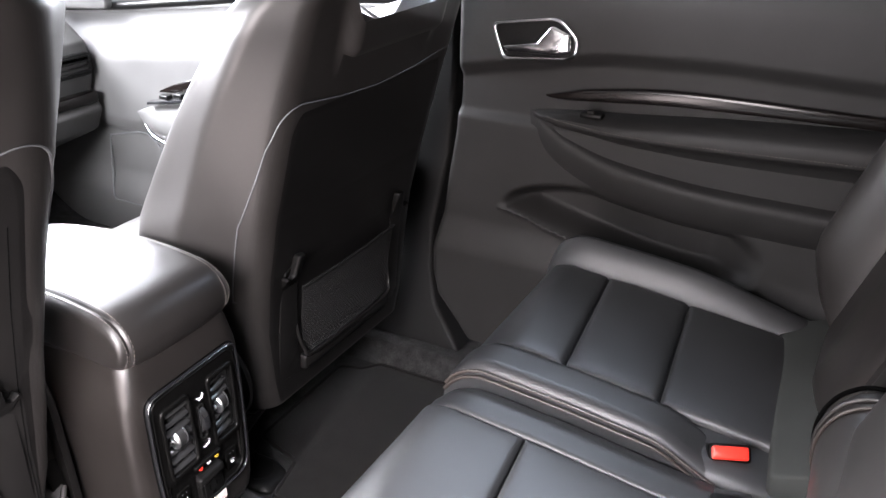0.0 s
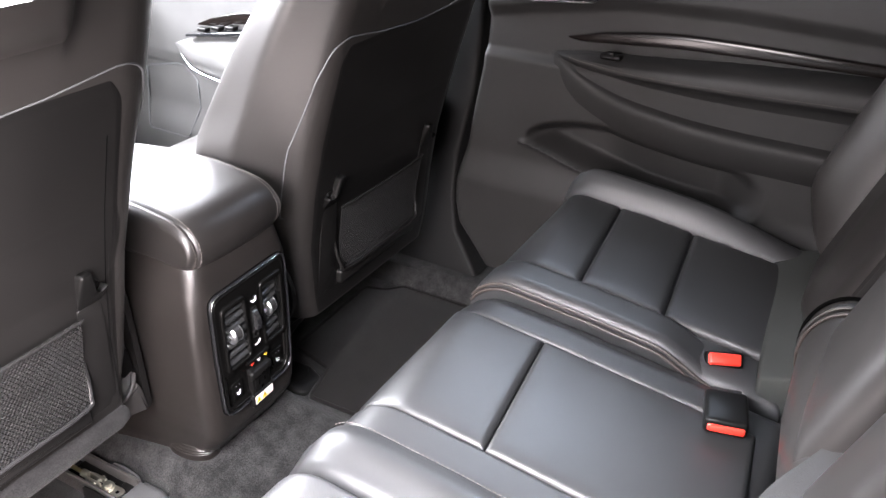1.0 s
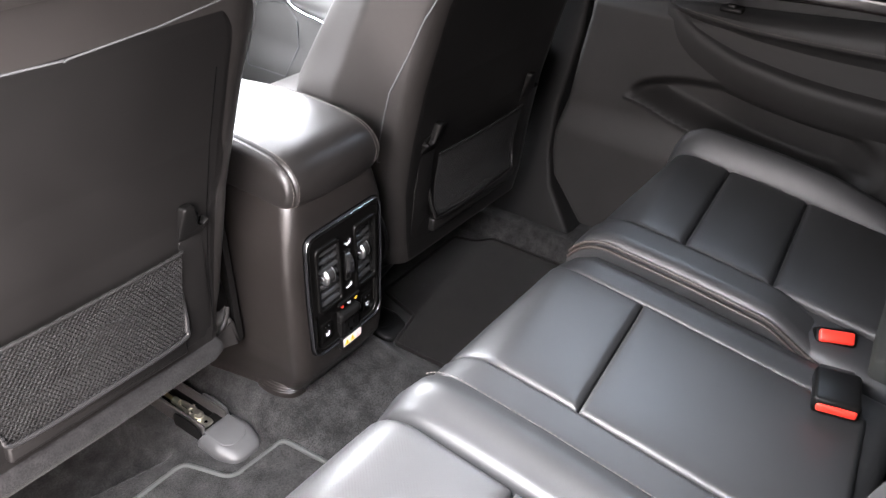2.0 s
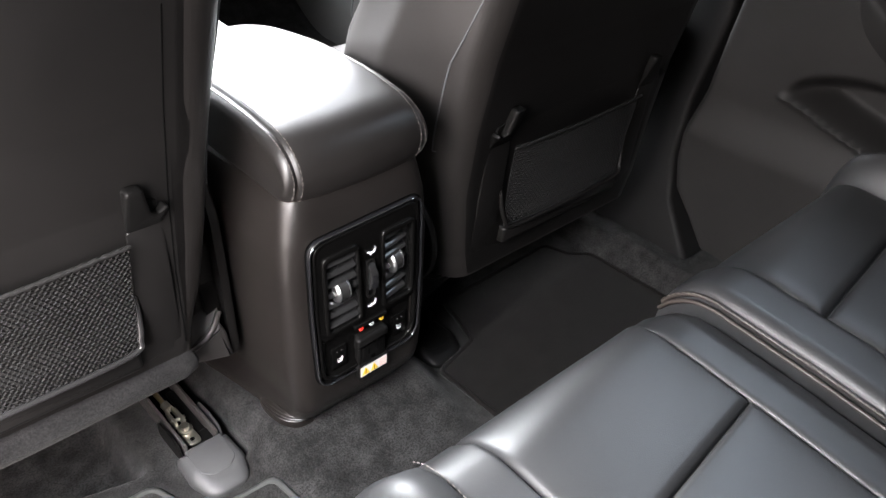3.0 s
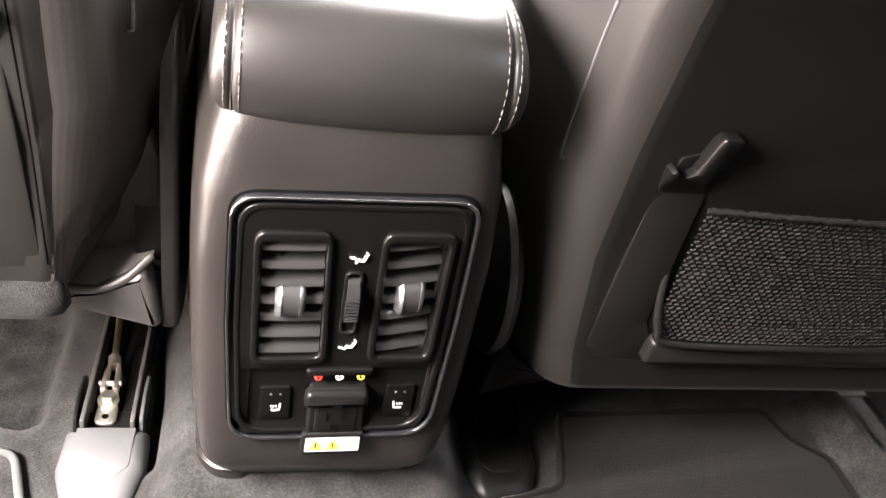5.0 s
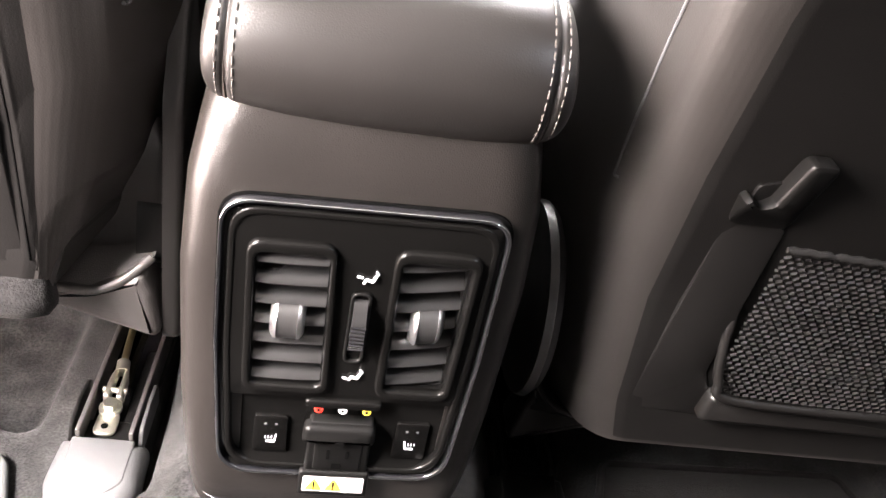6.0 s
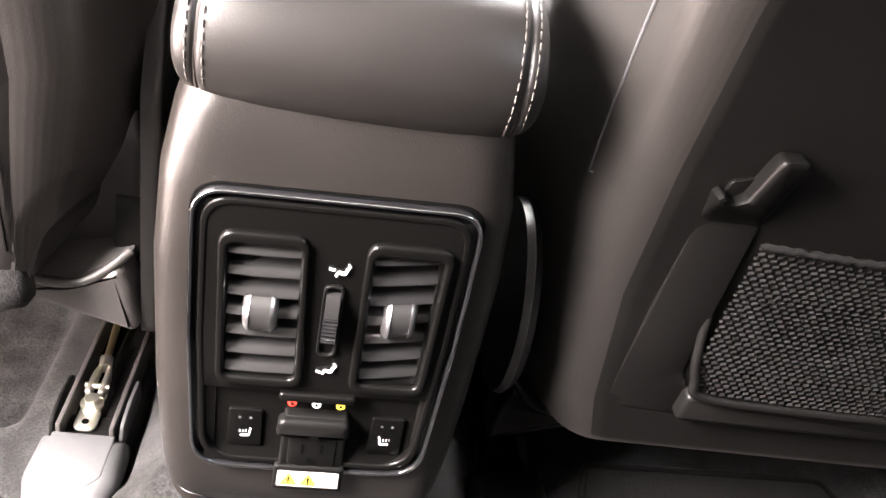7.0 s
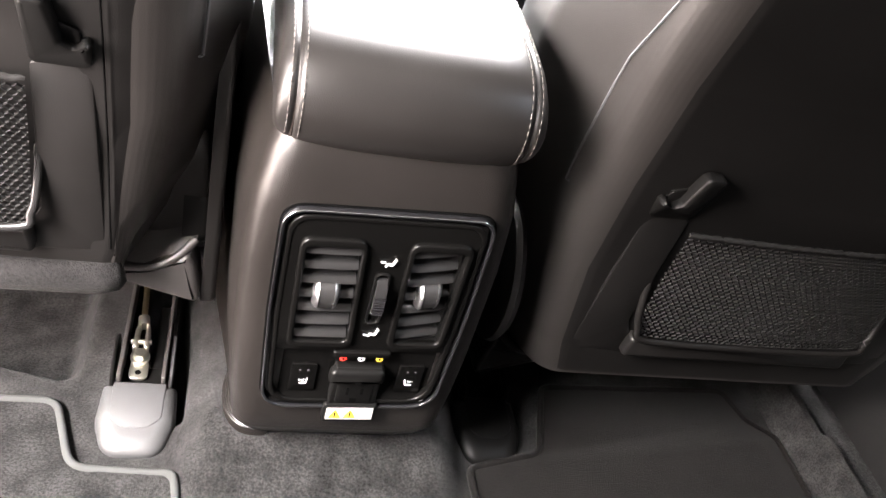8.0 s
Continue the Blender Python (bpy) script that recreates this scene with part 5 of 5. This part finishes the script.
ln = [lean(0.628, s, 0.0165 + obs(0.628, s)) for s in [0.10 + 0.01 * i for i in range(46)]]
stitches(ln, 0.004, 0.0026, 0.0007, THREAD, seat_r)
part("cushion_gap_carpet", warp(box(0.222, 0.62, -0.085, 0.0, -0.07, 0.0, 0.006), lambda x, y, z: (x, y - 0.70 + (x - 0.22) * 0.13, z + 0.312 - (x - 0.22) * 0.03 - 0.35 * y)), STRIP_FABRIC, seat_r, "grey fabric strip behind the cushion")
back_pad("backrest", -0.645, 0.20, 0.0, 0.62, -0.005, WARM_LEATHER, seat_l, "black leather backrest", r=0.05)
back_pad("backrest_insert", -0.55, -0.25, 0.02, 0.56, 0.012, PERF, seat_l, "perforated backrest insert")
back_pad("backrest_bolster", -0.245, -0.11, 0.03, 0.60, 0.03, WARM_LEATHER, seat_l, "side bolster")
back_pad("backrest_bolster", -0.65, -0.55, 0.03, 0.60, 0.03, WARM_LEATHER, seat_l, "side bolster")
rollp = [(-0.235, -0.828, 0.398), (-0.228, -0.828, 0.398), (-0.1, -0.822, 0.396), (0.05, -0.800, 0.386), (0.192, -0.790, 0.382), (0.20, -0.790, 0.382)]
# the roll is taller than deep and folded near its end
swell = lambda x, y, z: (x, y, z + 0.36 * (z - lin([(-0.23, 0.398), (0.05, 0.386), (0.20, 0.382)], x)) + 0.026 * sstep(-0.15, 0.15, x))
roll = part("centre_roll", warp(tube(rollp, [0.035, 0.055, 0.058, 0.056, 0.052, 0.035], 28), swell), WARM_LEATHER, seat_l, "rounded lower roll")
# first hoop is painted black for the dark gap; others are fold, piping
for x, rad, thick, mat in ((0.2015, 0.0545, 0.0026, HOLE), (0.181, 0.0535, 0.0030, WARM_LEATHER), (0.164, 0.0538, 0.0022, PIPING)):
    yc, zc = lin([(0.05, -0.800), (0.192, -0.790)], x), lin([(0.05, 0.386), (0.192, 0.382)], x)
    hoop = [swell(x - 0.006 * math.sin(a), yc + rad * math.cos(a), zc + rad * math.sin(a)) for a in [-1.2 + 0.1 * i for i in range(30)]]
    part("roll_fold_gap_line", tube(hoop, thick, 8), mat, roll)
back_pad("centre_armrest", -0.09, 0.160, 0.120, 0.52, 0.048, WARM_LEATHER, seat_l, "folded centre armrest", r=0.035)

# ---- belts and buckles ----
def buckle(m, thin, label):
    ob = thing("seat_belt_buckle", label, "buckle", "belt buckles")
    ob.matrix_world = m
    body = outline([(-0.026, -0.03), (0.026, -0.03), (0.0275, 0.02), (0.025, 0.034), (-0.025, 0.034), (-0.0275, 0.02)], 0.006)
    at = lambda g: warp(g, lambda x, y, z: tuple(m @ Vector((x, y, z))))
    part("buckle_body", at(box(-0.0265, 0.0265, -0.012, 0.012, -0.03, 0.034, 0.006)), HARD, ob, "black plastic housing")
    btn = outline([(-0.0225, -thin), (0.0225, -thin), (0.0225, thin), (-0.0225, thin)], 0.004)
    part("release_button", at(slab(btn, 0.030, 0.037, lambda u, v, d: (u, v, d), 0.003)), RED, ob, "red release button")
    part("strap", at(box(-0.02, 0.02, -0.002, 0.002, -0.045, -0.02, 0.001)), BELT, ob)
    return ob


buckle(pose(0.272, -0.640, 0.284, 50, 0, -66), 0.0085, "black belt buckle with red button beside the cushion")
buckle(pose(0.118, -0.680, 0.320, 91, 0, -76), 0.0055, "black belt buckle with red button in the centre cushion")

belt = thing("seat_belt", "dark belt webbing with steel latch plate over the backrest", "seat belt", at=(-0.1, -0.78, 0.4))
strap_pts = smooth_path([(0.0, -0.85, 0.54), (-0.07, -0.820, 0.49), (-0.11, -0.798, 0.472), (-0.15, -0.772, 0.455), (-0.22, -0.747, 0.43), (-0.32, -0.728, 0.39), (-0.45, -0.715, 0.345)], 8)
v, f = [], []
for i, p in enumerate(strap_pts):
    a = strap_pts[max(0, i - 1)]
    b = strap_pts[min(len(strap_pts) - 1, i + 1)]
    nrm = Vector((-0.3, 0.5, 0.81))
    side = (b - a).normalized().cross(nrm).normalized() * 0.023
    v += [tuple(p - side), tuple(p + side), tuple(p + side + nrm * 0.0015), tuple(p - side + nrm * 0.0015)]
    if i:
        o = 4 * (i - 1)
        f += [(o + k, o + (k + 1) % 4, o + 4 + (k + 1) % 4, o + 4 + k) for k in range(4)]
part("webbing", (v, f), BELT, belt)
lp = lambda u, w, d: lean(-0.035 + u * 0.8 - w * 0.45, 0.175 + u * 0.5 + w * 0.85, 0.024 + d)
part("latch_plate", frame_ring(outline([(-0.03, -0.03), (0.03, -0.03), (0.03, 0.03), (-0.03, 0.03)], 0.008), outline([(-0.022, -0.004), (0.022, -0.004), (0.022, 0.02), (-0.022, 0.02)], 0.004), 0.0, 0.004, lp, 0.001), CHROME, belt, "steel latch plate")
part("latch_grip", slab(outline([(-0.03, -0.032), (0.03, -0.032), (0.03, -0.004), (-0.03, -0.004)], 0.006), -0.002, 0.010, lp, 0.003), HARD, belt, "black plastic grip")
